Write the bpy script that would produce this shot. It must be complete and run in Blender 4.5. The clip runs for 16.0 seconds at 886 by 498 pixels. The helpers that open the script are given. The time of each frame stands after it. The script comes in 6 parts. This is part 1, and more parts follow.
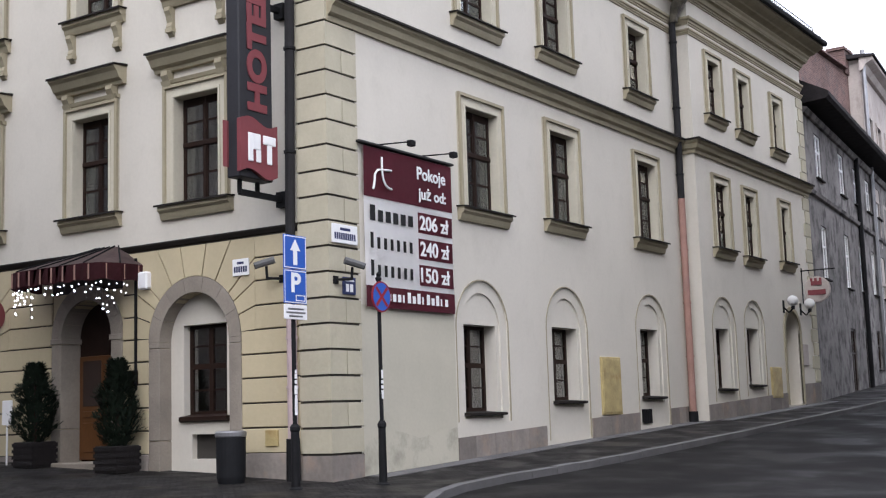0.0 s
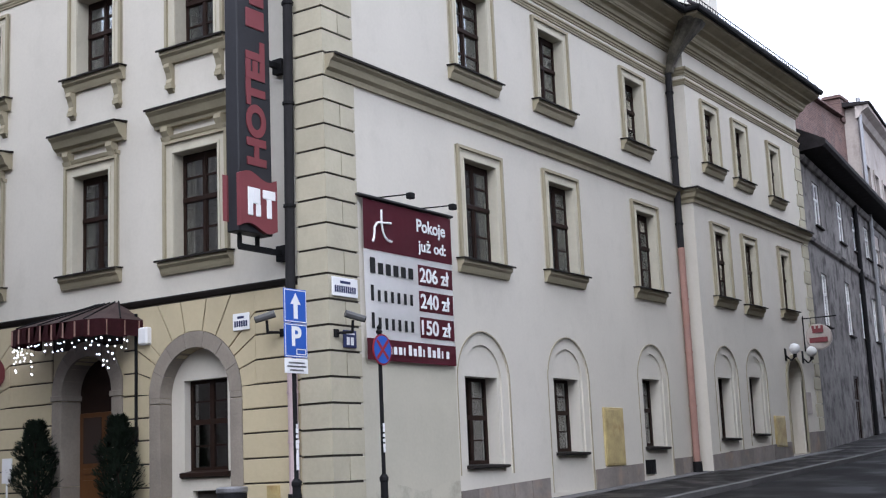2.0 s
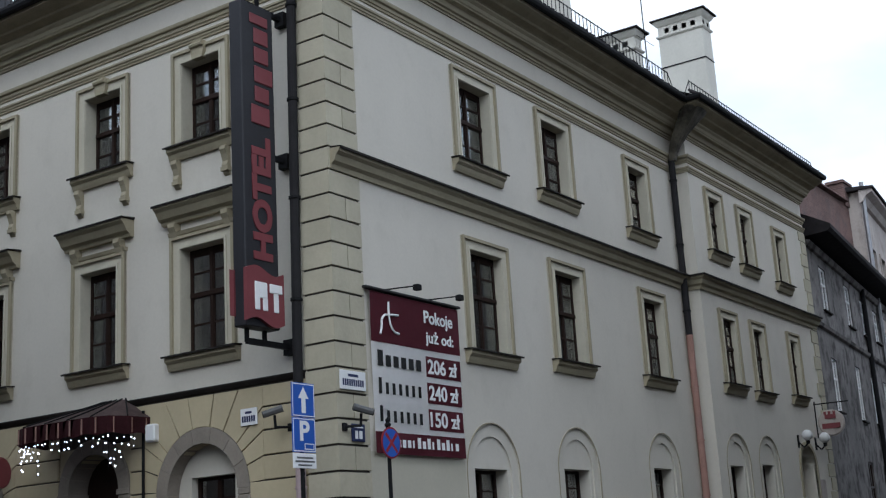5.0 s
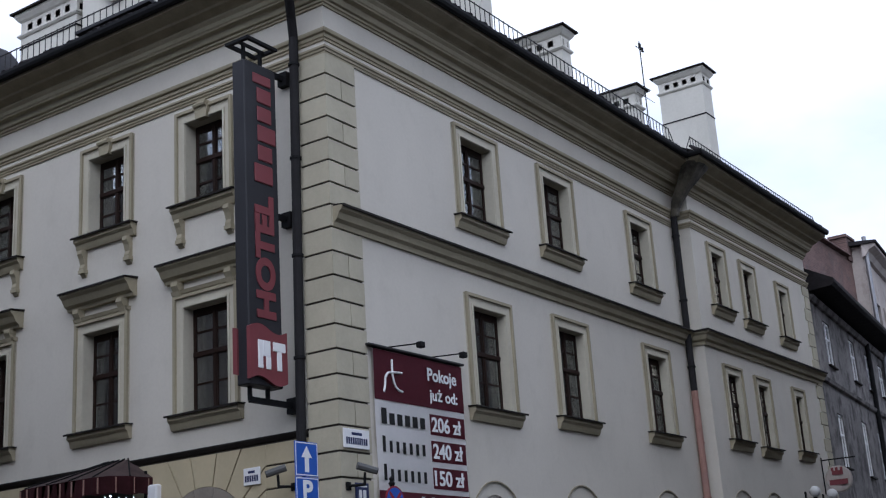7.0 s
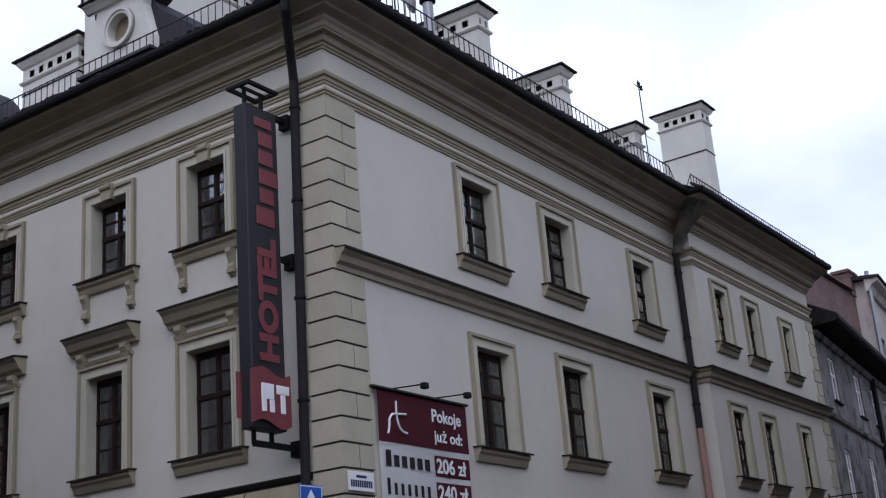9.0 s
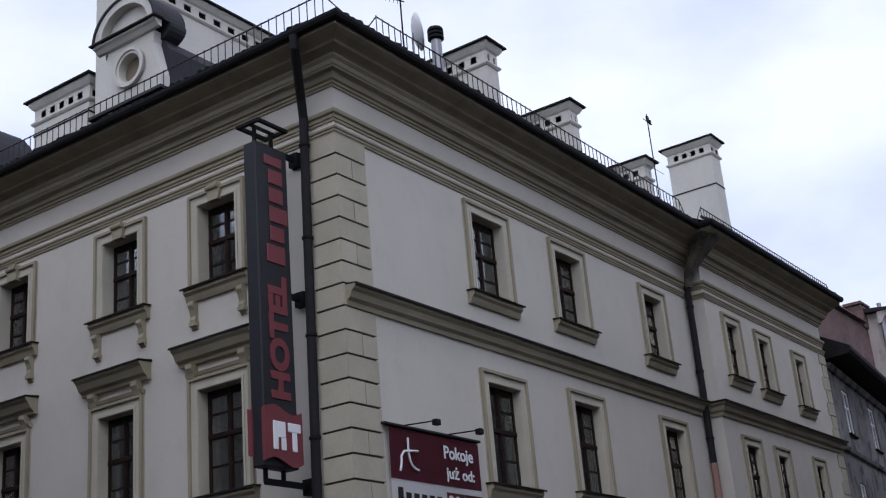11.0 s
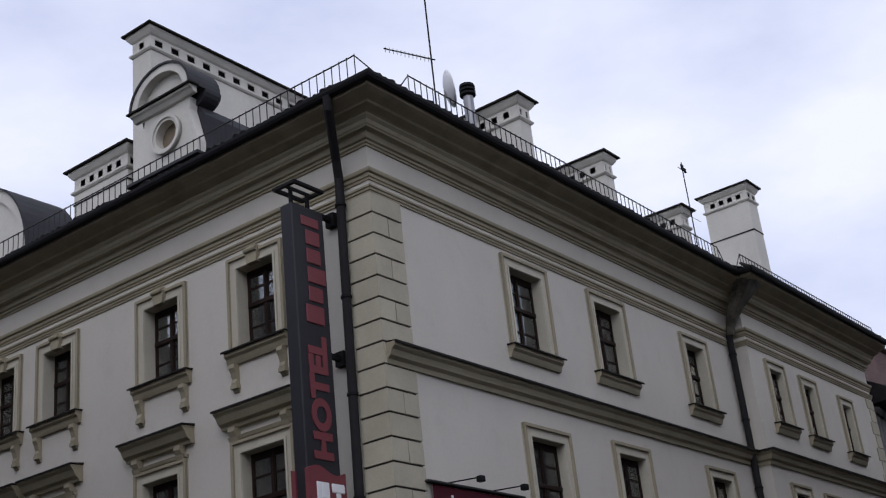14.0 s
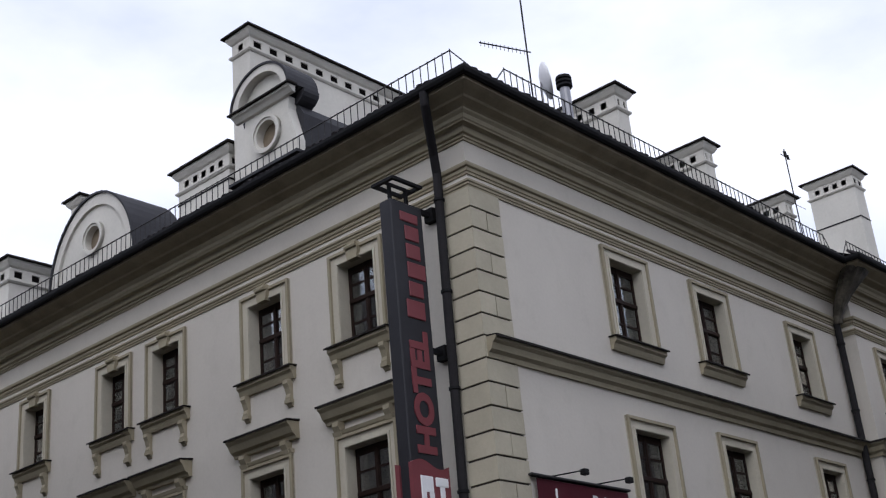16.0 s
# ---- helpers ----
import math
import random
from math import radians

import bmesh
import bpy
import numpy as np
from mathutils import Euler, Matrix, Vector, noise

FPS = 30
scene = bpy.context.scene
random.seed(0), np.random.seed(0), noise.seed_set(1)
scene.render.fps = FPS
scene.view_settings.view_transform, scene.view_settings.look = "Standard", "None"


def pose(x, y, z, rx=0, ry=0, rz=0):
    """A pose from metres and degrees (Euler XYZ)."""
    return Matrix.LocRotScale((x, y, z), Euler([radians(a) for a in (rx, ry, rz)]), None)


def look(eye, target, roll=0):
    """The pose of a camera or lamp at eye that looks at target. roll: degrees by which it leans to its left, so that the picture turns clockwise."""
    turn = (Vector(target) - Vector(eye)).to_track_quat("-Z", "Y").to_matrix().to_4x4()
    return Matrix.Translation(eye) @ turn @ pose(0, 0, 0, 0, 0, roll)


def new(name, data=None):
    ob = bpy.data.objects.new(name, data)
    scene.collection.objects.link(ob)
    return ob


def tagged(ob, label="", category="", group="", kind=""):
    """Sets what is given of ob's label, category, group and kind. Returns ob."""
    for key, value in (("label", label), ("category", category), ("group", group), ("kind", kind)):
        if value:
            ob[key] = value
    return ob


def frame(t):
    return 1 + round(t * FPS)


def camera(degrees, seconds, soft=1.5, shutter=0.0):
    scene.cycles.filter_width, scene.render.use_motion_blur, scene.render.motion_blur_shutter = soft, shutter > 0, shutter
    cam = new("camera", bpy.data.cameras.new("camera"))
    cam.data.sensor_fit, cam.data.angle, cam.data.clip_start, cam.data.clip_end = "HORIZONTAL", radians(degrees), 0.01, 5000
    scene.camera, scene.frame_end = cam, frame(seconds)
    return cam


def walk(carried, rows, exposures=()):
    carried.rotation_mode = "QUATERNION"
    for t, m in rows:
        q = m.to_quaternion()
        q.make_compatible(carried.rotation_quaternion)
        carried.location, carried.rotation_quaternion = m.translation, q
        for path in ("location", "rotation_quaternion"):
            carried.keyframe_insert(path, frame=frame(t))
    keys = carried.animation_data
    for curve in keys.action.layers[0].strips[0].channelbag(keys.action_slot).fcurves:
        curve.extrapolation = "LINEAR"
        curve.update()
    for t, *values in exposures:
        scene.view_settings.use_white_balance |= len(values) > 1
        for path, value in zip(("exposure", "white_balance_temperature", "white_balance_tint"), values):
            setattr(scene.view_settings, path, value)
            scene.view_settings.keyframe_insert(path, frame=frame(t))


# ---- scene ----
EXPOSURES = [(0.0, 1.38, 6190, 13), (1.0, 1.34, 5990, 12), (1.5, 1.38, 5940, 12), (2.0, 1.32, 5890, 12), (2.5, 0.79, 5850, 6), (3.5, 0.65, 5800, 4), (4.2, 0.52, 5800, 4), (7.0, 0.33, 5630, 12), (11.0, 0.04, 5700, 15), (13.0, 0.02, 5880, 15), (14.0, -0.1, 5930, 15), (14.5, -0.35, 5830, 17), (15.0, -0.3, 5790, 16), (15.3, -0.14, 5830, 16), (16.0, 0.22, 6030, 14)]
cam = camera(38.67, 16.0, soft=1.2)
EYE = (-17.103, -13.838, 1.050)
# seconds, yaw, pitch, roll of the camera, which turns on one spot
TURNS = [
    (0.0, -56.03, 7.56, 1.77),
    (0.5, -56.04, 8.13, 2.08),
    (1.0, -56.05, 8.72, 2.23),
    (1.5, -56.04, 9.32, 2.19),
    (2.0, -55.92, 9.92, 2.44),
    (2.5, -55.81, 10.60, 2.85),
    (3.0, -55.74, 11.27, 2.87),
    (3.5, -55.64, 11.94, 3.24),
    (4.0, -55.56, 12.62, 3.36),
    (6.5, -55.23, 16.13, 3.48),
    (7.0, -55.18, 16.68, 3.64),
    (7.5, -55.14, 17.22, 3.62),
    (8.0, -55.07, 17.67, 3.82),
    (10.5, -54.32, 19.77, 4.77),
    (11.0, -54.21, 20.21, 4.71),
    (11.5, -53.89, 20.67, 5.05),
    (12.0, -53.61, 21.09, 5.14),
    (12.5, -53.26, 21.51, 5.30),
    (13.0, -52.81, 21.98, 5.61),
    (13.5, -52.38, 22.44, 5.78),
    (14.0, -51.93, 22.94, 5.78),
    (14.5, -50.94, 23.41, 5.40),
    (15.0, -48.97, 23.08, 4.95),
    (15.5, -48.06, 22.84, 4.75),
    (16.0, -47.35, 23.09, 5.01),
]
walk(cam, [(t, pose(*EYE, 90 + p, r, y)) for t, y, p, r in TURNS], EXPOSURES)
import mathutils

tessellate = mathutils.geometry.tessellate_polygon


# ---- world and sun ----
world = bpy.data.worlds.new("sky")
scene.world = world
world.use_nodes = True
wn, wl = world.node_tree.nodes, world.node_tree.links
wn.clear()
w_out = wn.new("ShaderNodeOutputWorld")
w_bg = wn.new("ShaderNodeBackground")
w_sky = wn.new("ShaderNodeTexSky")
w_sky.sky_type = "NISHITA"
w_sky.sun_disc = False
w_sky.sun_elevation, w_sky.sun_rotation = radians(44), radians(255)
w_tc = wn.new("ShaderNodeTexCoord")
w_map = wn.new("ShaderNodeMapping")
w_map.inputs["Scale"].default_value = (1.0, 1.0, 2.2)
w_noise = wn.new("ShaderNodeTexNoise")
w_noise.inputs["Scale"].default_value = 2.6
w_noise.inputs["Detail"].default_value = 7.0
w_noise.inputs["Roughness"].default_value = 0.52
w_ramp = wn.new("ShaderNodeValToRGB")
w_ramp.color_ramp.elements[0].position, w_ramp.color_ramp.elements[0].color = 0.36, (8.7, 9.2, 11.0, 1)
w_ramp.color_ramp.elements[1].position, w_ramp.color_ramp.elements[1].color = 0.62, (13.2, 13.2, 13.6, 1)
w_mix = wn.new("ShaderNodeMix")
w_mix.data_type = "RGBA"
w_mix.inputs["Factor"].default_value = 0.88
wl.new(w_tc.outputs["Generated"], w_map.inputs["Vector"])
wl.new(w_map.outputs["Vector"], w_noise.inputs["Vector"])
wl.new(w_noise.outputs["Fac"], w_ramp.inputs["Fac"])
wl.new(w_sky.outputs["Color"], w_mix.inputs["A"])
wl.new(w_ramp.outputs["Color"], w_mix.inputs["B"])
wl.new(w_mix.outputs["Result"], w_bg.inputs["Color"])
wl.new(w_bg.outputs["Background"], w_out.inputs["Surface"])
w_bg.inputs["Strength"].default_value = 0.085

sun = new("sun", bpy.data.lights.new("sun", "SUN"))
sun.data.energy, sun.data.angle, sun.data.color = 0.8, radians(50), (1.0, 0.96, 0.9)
sun.matrix_basis = look((-34, -19, 38), (0, 0, 0))


# ---- materials ----
def material(name, colour, rough=0.8, vary=0.12, big=0.6, small=9.0, bump=0.15, metal=0.0, streak=0.0, per_piece=0.0, spec=0.3, dirt=None, patch=(0.52, 0.72)):
    """A surface with stains at one scale and grain at another; streak stretches the stains downwards."""
    m = bpy.data.materials.new(name)
    m.use_nodes = True
    n, l = m.node_tree.nodes, m.node_tree.links
    b = n["Principled BSDF"]
    b.inputs["Roughness"].default_value, b.inputs["Metallic"].default_value = rough, metal
    b.inputs["Specular IOR Level"].default_value = spec
    geo = n.new("ShaderNodeNewGeometry")
    mp = n.new("ShaderNodeMapping")
    mp.inputs["Scale"].default_value = (1, 1, 1 - 0.85 * streak)
    l.new(geo.outputs["Position"], mp.inputs["Vector"])
    one, two = n.new("ShaderNodeTexNoise"), n.new("ShaderNodeTexNoise")
    one.inputs["Scale"].default_value, one.inputs["Detail"].default_value = big, 6
    two.inputs["Scale"].default_value, two.inputs["Detail"].default_value = small, 8
    l.new(mp.outputs["Vector"], one.inputs["Vector"])
    l.new(geo.outputs["Position"], two.inputs["Vector"])
    add = n.new("ShaderNodeMath")
    add.operation = "MULTIPLY_ADD"
    add.inputs[1].default_value = 0.45
    l.new(two.outputs["Fac"], add.inputs[0])
    l.new(one.outputs["Fac"], add.inputs[2])
    rng = n.new("ShaderNodeMapRange")
    rng.inputs["From Min"].default_value, rng.inputs["From Max"].default_value = 0.45, 1.0
    rng.inputs["To Min"].default_value, rng.inputs["To Max"].default_value = 1 - vary, 1 + vary
    l.new(add.outputs[0], rng.inputs["Value"])
    last = rng.outputs["Result"]
    if per_piece:
        info = n.new("ShaderNodeObjectInfo")
        r2 = n.new("ShaderNodeMapRange")
        r2.inputs["To Min"].default_value, r2.inputs["To Max"].default_value = 1 - per_piece, 1 + per_piece
        l.new(info.outputs["Random"], r2.inputs["Value"])
        mul = n.new("ShaderNodeMath")
        mul.operation = "MULTIPLY"
        l.new(last, mul.inputs[0])
        l.new(r2.outputs["Result"], mul.inputs[1])
        last = mul.outputs[0]
    scale = n.new("ShaderNodeVectorMath")
    scale.operation = "SCALE"
    scale.inputs[0].default_value = colour
    l.new(last, scale.inputs["Scale"])
    colour_out = scale.outputs["Vector"]
    if dirt:
        mixer = n.new("ShaderNodeMix")
        mixer.data_type = "RGBA"
        three = n.new("ShaderNodeTexNoise")
        three.inputs["Scale"].default_value, three.inputs["Detail"].default_value = 1.7, 9
        three.inputs["Roughness"].default_value = 0.65
        l.new(mp.outputs["Vector"], three.inputs["Vector"])
        r3 = n.new("ShaderNodeMapRange")
        r3.inputs["From Min"].default_value, r3.inputs["From Max"].default_value = patch
        r3.inputs["To Max"].default_value = dirt[1]
        l.new(three.outputs["Fac"], r3.inputs["Value"])
        l.new(r3.outputs["Result"], mixer.inputs["Factor"])
        l.new(colour_out, mixer.inputs["A"])
        mixer.inputs["B"].default_value = (*dirt[0], 1)
        colour_out = mixer.outputs["Result"]
    l.new(colour_out, b.inputs["Base Color"])
    if bump:
        bm_node = n.new("ShaderNodeBump")
        bm_node.inputs["Strength"].default_value, bm_node.inputs["Distance"].default_value = bump, 0.02
        l.new(two.outputs["Fac"], bm_node.inputs["Height"])
        l.new(bm_node.outputs["Normal"], b.inputs["Normal"])
    return m


def courses(m, turn, wide, high, joint, one, two, mortar):
    """Lays a fine brick or sett pattern over a material's colour."""
    n, l = m.node_tree.nodes, m.node_tree.links
    geo, mp, tex, mix = n.new("ShaderNodeNewGeometry"), n.new("ShaderNodeMapping"), n.new("ShaderNodeTexBrick"), n.new("ShaderNodeMix")
    mp.inputs["Rotation"].default_value = turn
    tex.inputs["Scale"].default_value, tex.inputs["Brick Width"].default_value, tex.inputs["Row Height"].default_value = 1.0, wide, high
    tex.inputs["Mortar Size"].default_value = joint
    tex.inputs["Color1"].default_value, tex.inputs["Color2"].default_value, tex.inputs["Mortar"].default_value = (*one, 1), (*two, 1), (*mortar, 1)
    mix.data_type, mix.blend_type = "RGBA", "MULTIPLY"
    mix.inputs["Factor"].default_value = 1.0
    b = n["Principled BSDF"]
    before = b.inputs["Base Color"].links[0].from_socket
    l.new(geo.outputs["Position"], mp.inputs["Vector"])
    l.new(mp.outputs["Vector"], tex.inputs["Vector"])
    l.new(before, mix.inputs["A"])
    l.new(tex.outputs["Color"], mix.inputs["B"])
    l.new(mix.outputs["Result"], b.inputs["Base Color"])


def wet_patches(m, scale, low, high):
    """Damp areas where the surface is smoother."""
    n, l = m.node_tree.nodes, m.node_tree.links
    geo, tex, rng = n.new("ShaderNodeNewGeometry"), n.new("ShaderNodeTexNoise"), n.new("ShaderNodeMapRange")
    tex.inputs["Scale"].default_value, tex.inputs["Detail"].default_value = scale, 7
    rng.inputs["From Min"].default_value, rng.inputs["From Max"].default_value = 0.40, 0.60
    rng.inputs["To Min"].default_value, rng.inputs["To Max"].default_value = low, high
    l.new(geo.outputs["Position"], tex.inputs["Vector"])
    l.new(tex.outputs["Fac"], rng.inputs["Value"])
    l.new(rng.outputs["Result"], n["Principled BSDF"].inputs["Roughness"])


def glass(name, rough=0.02, tint=(0.82, 0.86, 0.88)):
    m = bpy.data.materials.new(name)
    m.use_nodes = True
    n, l = m.node_tree.nodes, m.node_tree.links
    b = n["Principled BSDF"]
    b.inputs["Base Color"].default_value = (*tint, 1)
    b.inputs["Transmission Weight"].default_value, b.inputs["Roughness"].default_value, b.inputs["IOR"].default_value = 1.0, rough, 2.0
    geo, noise_node, bump = n.new("ShaderNodeNewGeometry"), n.new("ShaderNodeTexNoise"), n.new("ShaderNodeBump")
    noise_node.inputs["Scale"].default_value = 1.6
    bump.inputs["Strength"].default_value, bump.inputs["Distance"].default_value = 0.12, 0.03
    l.new(geo.outputs["Position"], noise_node.inputs["Vector"])
    l.new(noise_node.outputs["Fac"], bump.inputs["Height"])
    l.new(bump.outputs["Normal"], b.inputs["Normal"])
    return m


def glowing(name, colour, strength):
    m = bpy.data.materials.new(name)
    m.use_nodes = True
    b = m.node_tree.nodes["Principled BSDF"]
    b.inputs["Base Color"].default_value = b.inputs["Emission Color"].default_value = (*colour, 1)
    b.inputs["Emission Strength"].default_value = strength
    return m


PLASTER = material("pale_plaster", (0.59, 0.555, 0.485), 0.9, 0.06, 0.5, 14, 0.12, streak=0.35, dirt=((0.43, 0.405, 0.34), 0.25))
YELLOW = material("yellow_plaster", (0.46, 0.395, 0.262), 0.9, 0.08, 0.7, 12, 0.15, streak=0.5, per_piece=0.04, dirt=((0.45, 0.39, 0.28), 0.25))
TRIM = material("olive_trim", (0.33, 0.292, 0.203), 0.85, 0.14, 1.2, 16, 0.12, streak=0.4, dirt=((0.28, 0.25, 0.18), 0.3))
FRAME = material("pale_surround", (0.51, 0.475, 0.38), 0.85, 0.10, 1.2, 16, 0.12, streak=0.4, dirt=((0.32, 0.29, 0.22), 0.3))
QUOIN = material("quoin_stucco", (0.445, 0.41, 0.31), 0.88, 0.10, 1.3, 14, 0.2, per_piece=0.06, dirt=((0.36, 0.32, 0.25), 0.3))
JOINT = material("dark_joint", (0.05, 0.045, 0.04), 0.95, 0.1)
SANDSTONE = material("grey_sandstone", (0.25, 0.218, 0.182), 0.9, 0.18, 1.6, 22, 0.4, per_piece=0.07, dirt=((0.2, 0.17, 0.15), 0.4))
PLINTH = material("stained_plinth", (0.21, 0.185, 0.165), 0.9, 0.25, 1.5, 12, 0.4, streak=0.3, per_piece=0.25, dirt=((0.36, 0.25, 0.17), 0.5))
WOOD = material("dark_brown_wood", (0.022, 0.012, 0.009), 0.6, 0.25, 3, 30, 0.1, spec=0.15)
DOORWOOD = material("varnished_door_wood", (0.11, 0.047, 0.017), 0.45, 0.25, 2, 24, 0.15, streak=0.9)
LEAD = material("sheet_metal_cap", (0.022, 0.019, 0.017), 0.8, 0.25, 2, 20, 0.1, spec=0.12)
ROOF = material("dark_roof_tile", (0.028, 0.025, 0.026), 0.9, 0.3, 3, 20, 0.4, spec=0.12)
PIPE = material("dark_pipe_metal", (0.020, 0.019, 0.020), 0.75, 0.2, 3, 20, 0.05, spec=0.15)
COPPER = material("pinkish_pipe", (0.33, 0.19, 0.155), 0.6, 0.15, 3, 20, 0.05, metal=0.1, dirt=((0.3, 0.2, 0.2), 0.4))
PINK = material("faded_pink_pipe", (0.46, 0.36, 0.36), 0.6, 0.12, 3, 20, 0.05, metal=0.1)
IRON = material("black_iron", (0.009, 0.009, 0.010), 0.7, 0.2, 4, 30, 0.05, spec=0.15)
# dimness of the rooms behind the glass is put into this colour
ROOMDARK = material("painted_room_dark", (0.045, 0.03, 0.025), 0.95, 0.1)
CURTAIN = material("net_curtain", (0.32, 0.29, 0.25), 0.95, 0.1, 3, 30, 0.05)
BRICKS = material("weathered_brickwork", (0.15, 0.095, 0.083), 0.95, 0.35, 0.8, 6, 0.3, dirt=((0.10, 0.085, 0.08), 0.7))
courses(BRICKS, (radians(-90), 0, 0), 0.27, 0.085, 0.012, (1, 1, 1), (0.6, 0.6, 0.62), (1.25, 1.3, 1.35))
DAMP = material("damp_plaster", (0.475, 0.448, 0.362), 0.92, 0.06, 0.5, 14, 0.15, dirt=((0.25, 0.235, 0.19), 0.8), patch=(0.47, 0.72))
REPAINT = material("yellowish_repaint", (0.475, 0.448, 0.362), 0.9, 0.07, 0.8, 14, 0.12, dirt=((0.42, 0.39, 0.31), 0.3))
GLASS = glass("window_glass")
MAROON = material("maroon_banner", (0.135, 0.024, 0.037), 0.5, 0.12, 1.5, 9, 0.08)
BANNERWHITE = material("white_banner_vinyl", (0.86, 0.85, 0.84), 0.5, 0.05, 1.2, 9, 0.08)
WHITE = material("white_paint", (0.78, 0.78, 0.78), 0.5, 0.04, 3, 20, 0.02)
BLACK = material("black_paint", (0.012, 0.012, 0.012), 0.5, 0.1, 3, 20, 0.02)
SIGNBODY = material("charcoal_sign_box", (0.020, 0.020, 0.024), 0.55, 0.2, 1.5, 14, 0.03)
SIGNRED = material("red_sign_letters", (0.175, 0.043, 0.05), 0.5, 0.1, 2, 14, 0.02)
INK = material("dark_blue_enamel", (0.028, 0.036, 0.10), 0.4, 0.1, 3, 20, 0.02)
BLUE = material("road_sign_blue", (0.03, 0.10, 0.42), 0.4, 0.06, 3, 20, 0.02)
SIGNRIM = material("road_sign_red", (0.26, 0.022, 0.032), 0.4, 0.06, 3, 20, 0.02)
AWNING = material("burgundy_awning", (0.055, 0.014, 0.018), 0.9, 0.25, 3, 18, 0.2)
AWNTOP = material("faded_awning_top", (0.12, 0.085, 0.08), 0.9, 0.25, 3, 18, 0.2)
ASPHALT = material("wet_asphalt", (0.0125, 0.0118, 0.0115), 0.8, 0.5, 0.35, 30, 0.2, spec=0.07, dirt=((0.010, 0.0095, 0.010), 0.5))
wet_patches(ASPHALT, 0.5, 0.5, 0.9)
PAVING = material("grey_paving", (0.026, 0.0245, 0.0235), 0.85, 0.4, 0.8, 10, 0.4, spec=0.06, dirt=((0.014, 0.013, 0.0125), 0.7))
courses(PAVING, (0, 0, radians(45)), 0.21, 0.105, 0.016, (1.6, 1.6, 1.58), (0.7, 0.7, 0.72), (0.25, 0.25, 0.25))
wet_patches(PAVING, 0.9, 0.4, 0.85)
KERB = material("granite_kerb", (0.10, 0.097, 0.098), 0.85, 0.2, 2, 25, 0.3, per_piece=0.1)
YELLOWBOX = material("yellow_gas_box", (0.40, 0.32, 0.15), 0.6, 0.25, 4, 20, 0.1, dirt=((0.24, 0.14, 0.05), 0.85))
GREYBIN = material("dark_bin_metal", (0.011, 0.0115, 0.013), 0.65, 0.2, 4, 24, 0.1, spec=0.12)
LEAF = material("conifer_green", (0.011, 0.020, 0.011), 0.9, 0.5, 6, 40, 0.1)
PLANTER = material("dark_planter", (0.010, 0.008, 0.008), 0.9, 0.3, 8, 40, 0.4)
SOOT = material("sooty_plaster", (0.205, 0.192, 0.184), 0.95, 0.35, 0.5, 6, 0.4, streak=0.2, dirt=((0.05, 0.044, 0.043), 0.85), patch=(0.46, 0.62))
PALEHOUSE = material("grey_pale_house", (0.40, 0.355, 0.325), 0.9, 0.2, 0.6, 9, 0.2, streak=0.5, dirt=((0.2, 0.17, 0.155), 0.7))
# brown stains over a base darkened to carry the shade under the eaves
SOFFIT = material("stained_shaded_soffit", (0.26, 0.225, 0.155), 0.9, 0.16, 1.2, 16, 0.12, dirt=((0.15, 0.12, 0.08), 0.5), patch=(0.46, 0.68))
BARREL = material("weathered_sheet_metal", (0.04, 0.04, 0.044), 0.75, 0.2, 2, 20, 0.08, spec=0.2)
GUARD = material("grey_guard_steel", (0.035, 0.034, 0.034), 0.7, 0.2, 4, 30, 0.05, spec=0.2)
# inner shade of the flue holes, put into a near-black colour
FLUE = material("flue_hole_dark", (0.007, 0.006, 0.006), 1.0, 0.2, 3, 20, 0.0, spec=0.0)
# kept dark so the added blocks bounce little light and darken the panes
BLOCKERS = material("dark_sky_blockers", (0.17, 0.155, 0.14), 0.92, 0.2, 0.6, 9, 0.2, streak=0.5, dirt=((0.12, 0.11, 0.10), 0.5))
CHIMNEY = material("white_chimney_render", (0.56, 0.54, 0.48), 0.9, 0.10, 1.0, 12, 0.15, streak=0.6, dirt=((0.4, 0.38, 0.34), 0.3))
HOPPERTIN = material("weathered_hopper_tin", (0.10, 0.09, 0.07), 0.5, 0.5, 3, 14, 0.3, metal=0.2, dirt=((0.016, 0.014, 0.012), 0.9), patch=(0.42, 0.62))
EYEPANEL = material("brown_eye_board", (0.20, 0.16, 0.11), 0.8, 0.2, 3, 20, 0.1)
STEEL = material("grey_steel", (0.25, 0.25, 0.26), 0.4, 0.1, 3, 20, 0.03, metal=0.7)
GREYCASE = material("grey_camera_case", (0.10, 0.10, 0.10), 0.5, 0.15, 3, 20, 0.03)
LAMPWHITE = material("opal_globe", (0.6, 0.6, 0.6), 0.3, 0.02, 3, 10, 0.0)
FAIRY = glowing("fairy_light", (0.85, 0.85, 1.0), 5.0)


# ---- building helpers ----
def at_right(u, d, z):
    """A point on the side-street front: u along it, d into the wall."""
    return Vector((u, d, z))


def at_right_far(u, d, z):
    """The part of the side-street front that stands forward."""
    return Vector((u, d - 0.42, z))


def at_left(u, d, z):
    """A point on the entrance front."""
    return Vector((d, u, z))


TURN = radians(6.5)


def at_next(u, d, z):
    """The neighbour's front, which turns with the street."""
    return Vector((26.3 + u * math.cos(TURN) - d * math.sin(TURN), -0.25 + u * math.sin(TURN) + d * math.cos(TURN), z))


def rise(x, y):
    """Height of the ground."""
    s = x + y
    return 0.045 * s if s > -2 else -0.09 - 0.36 * (1 - math.exp((s + 2) * 0.125))


def thing(name, place, label, category, group="", kind=""):
    ob = new(name)
    ob.empty_display_size = 0.2
    ob.location = place
    return tagged(ob, label, category, group, kind)


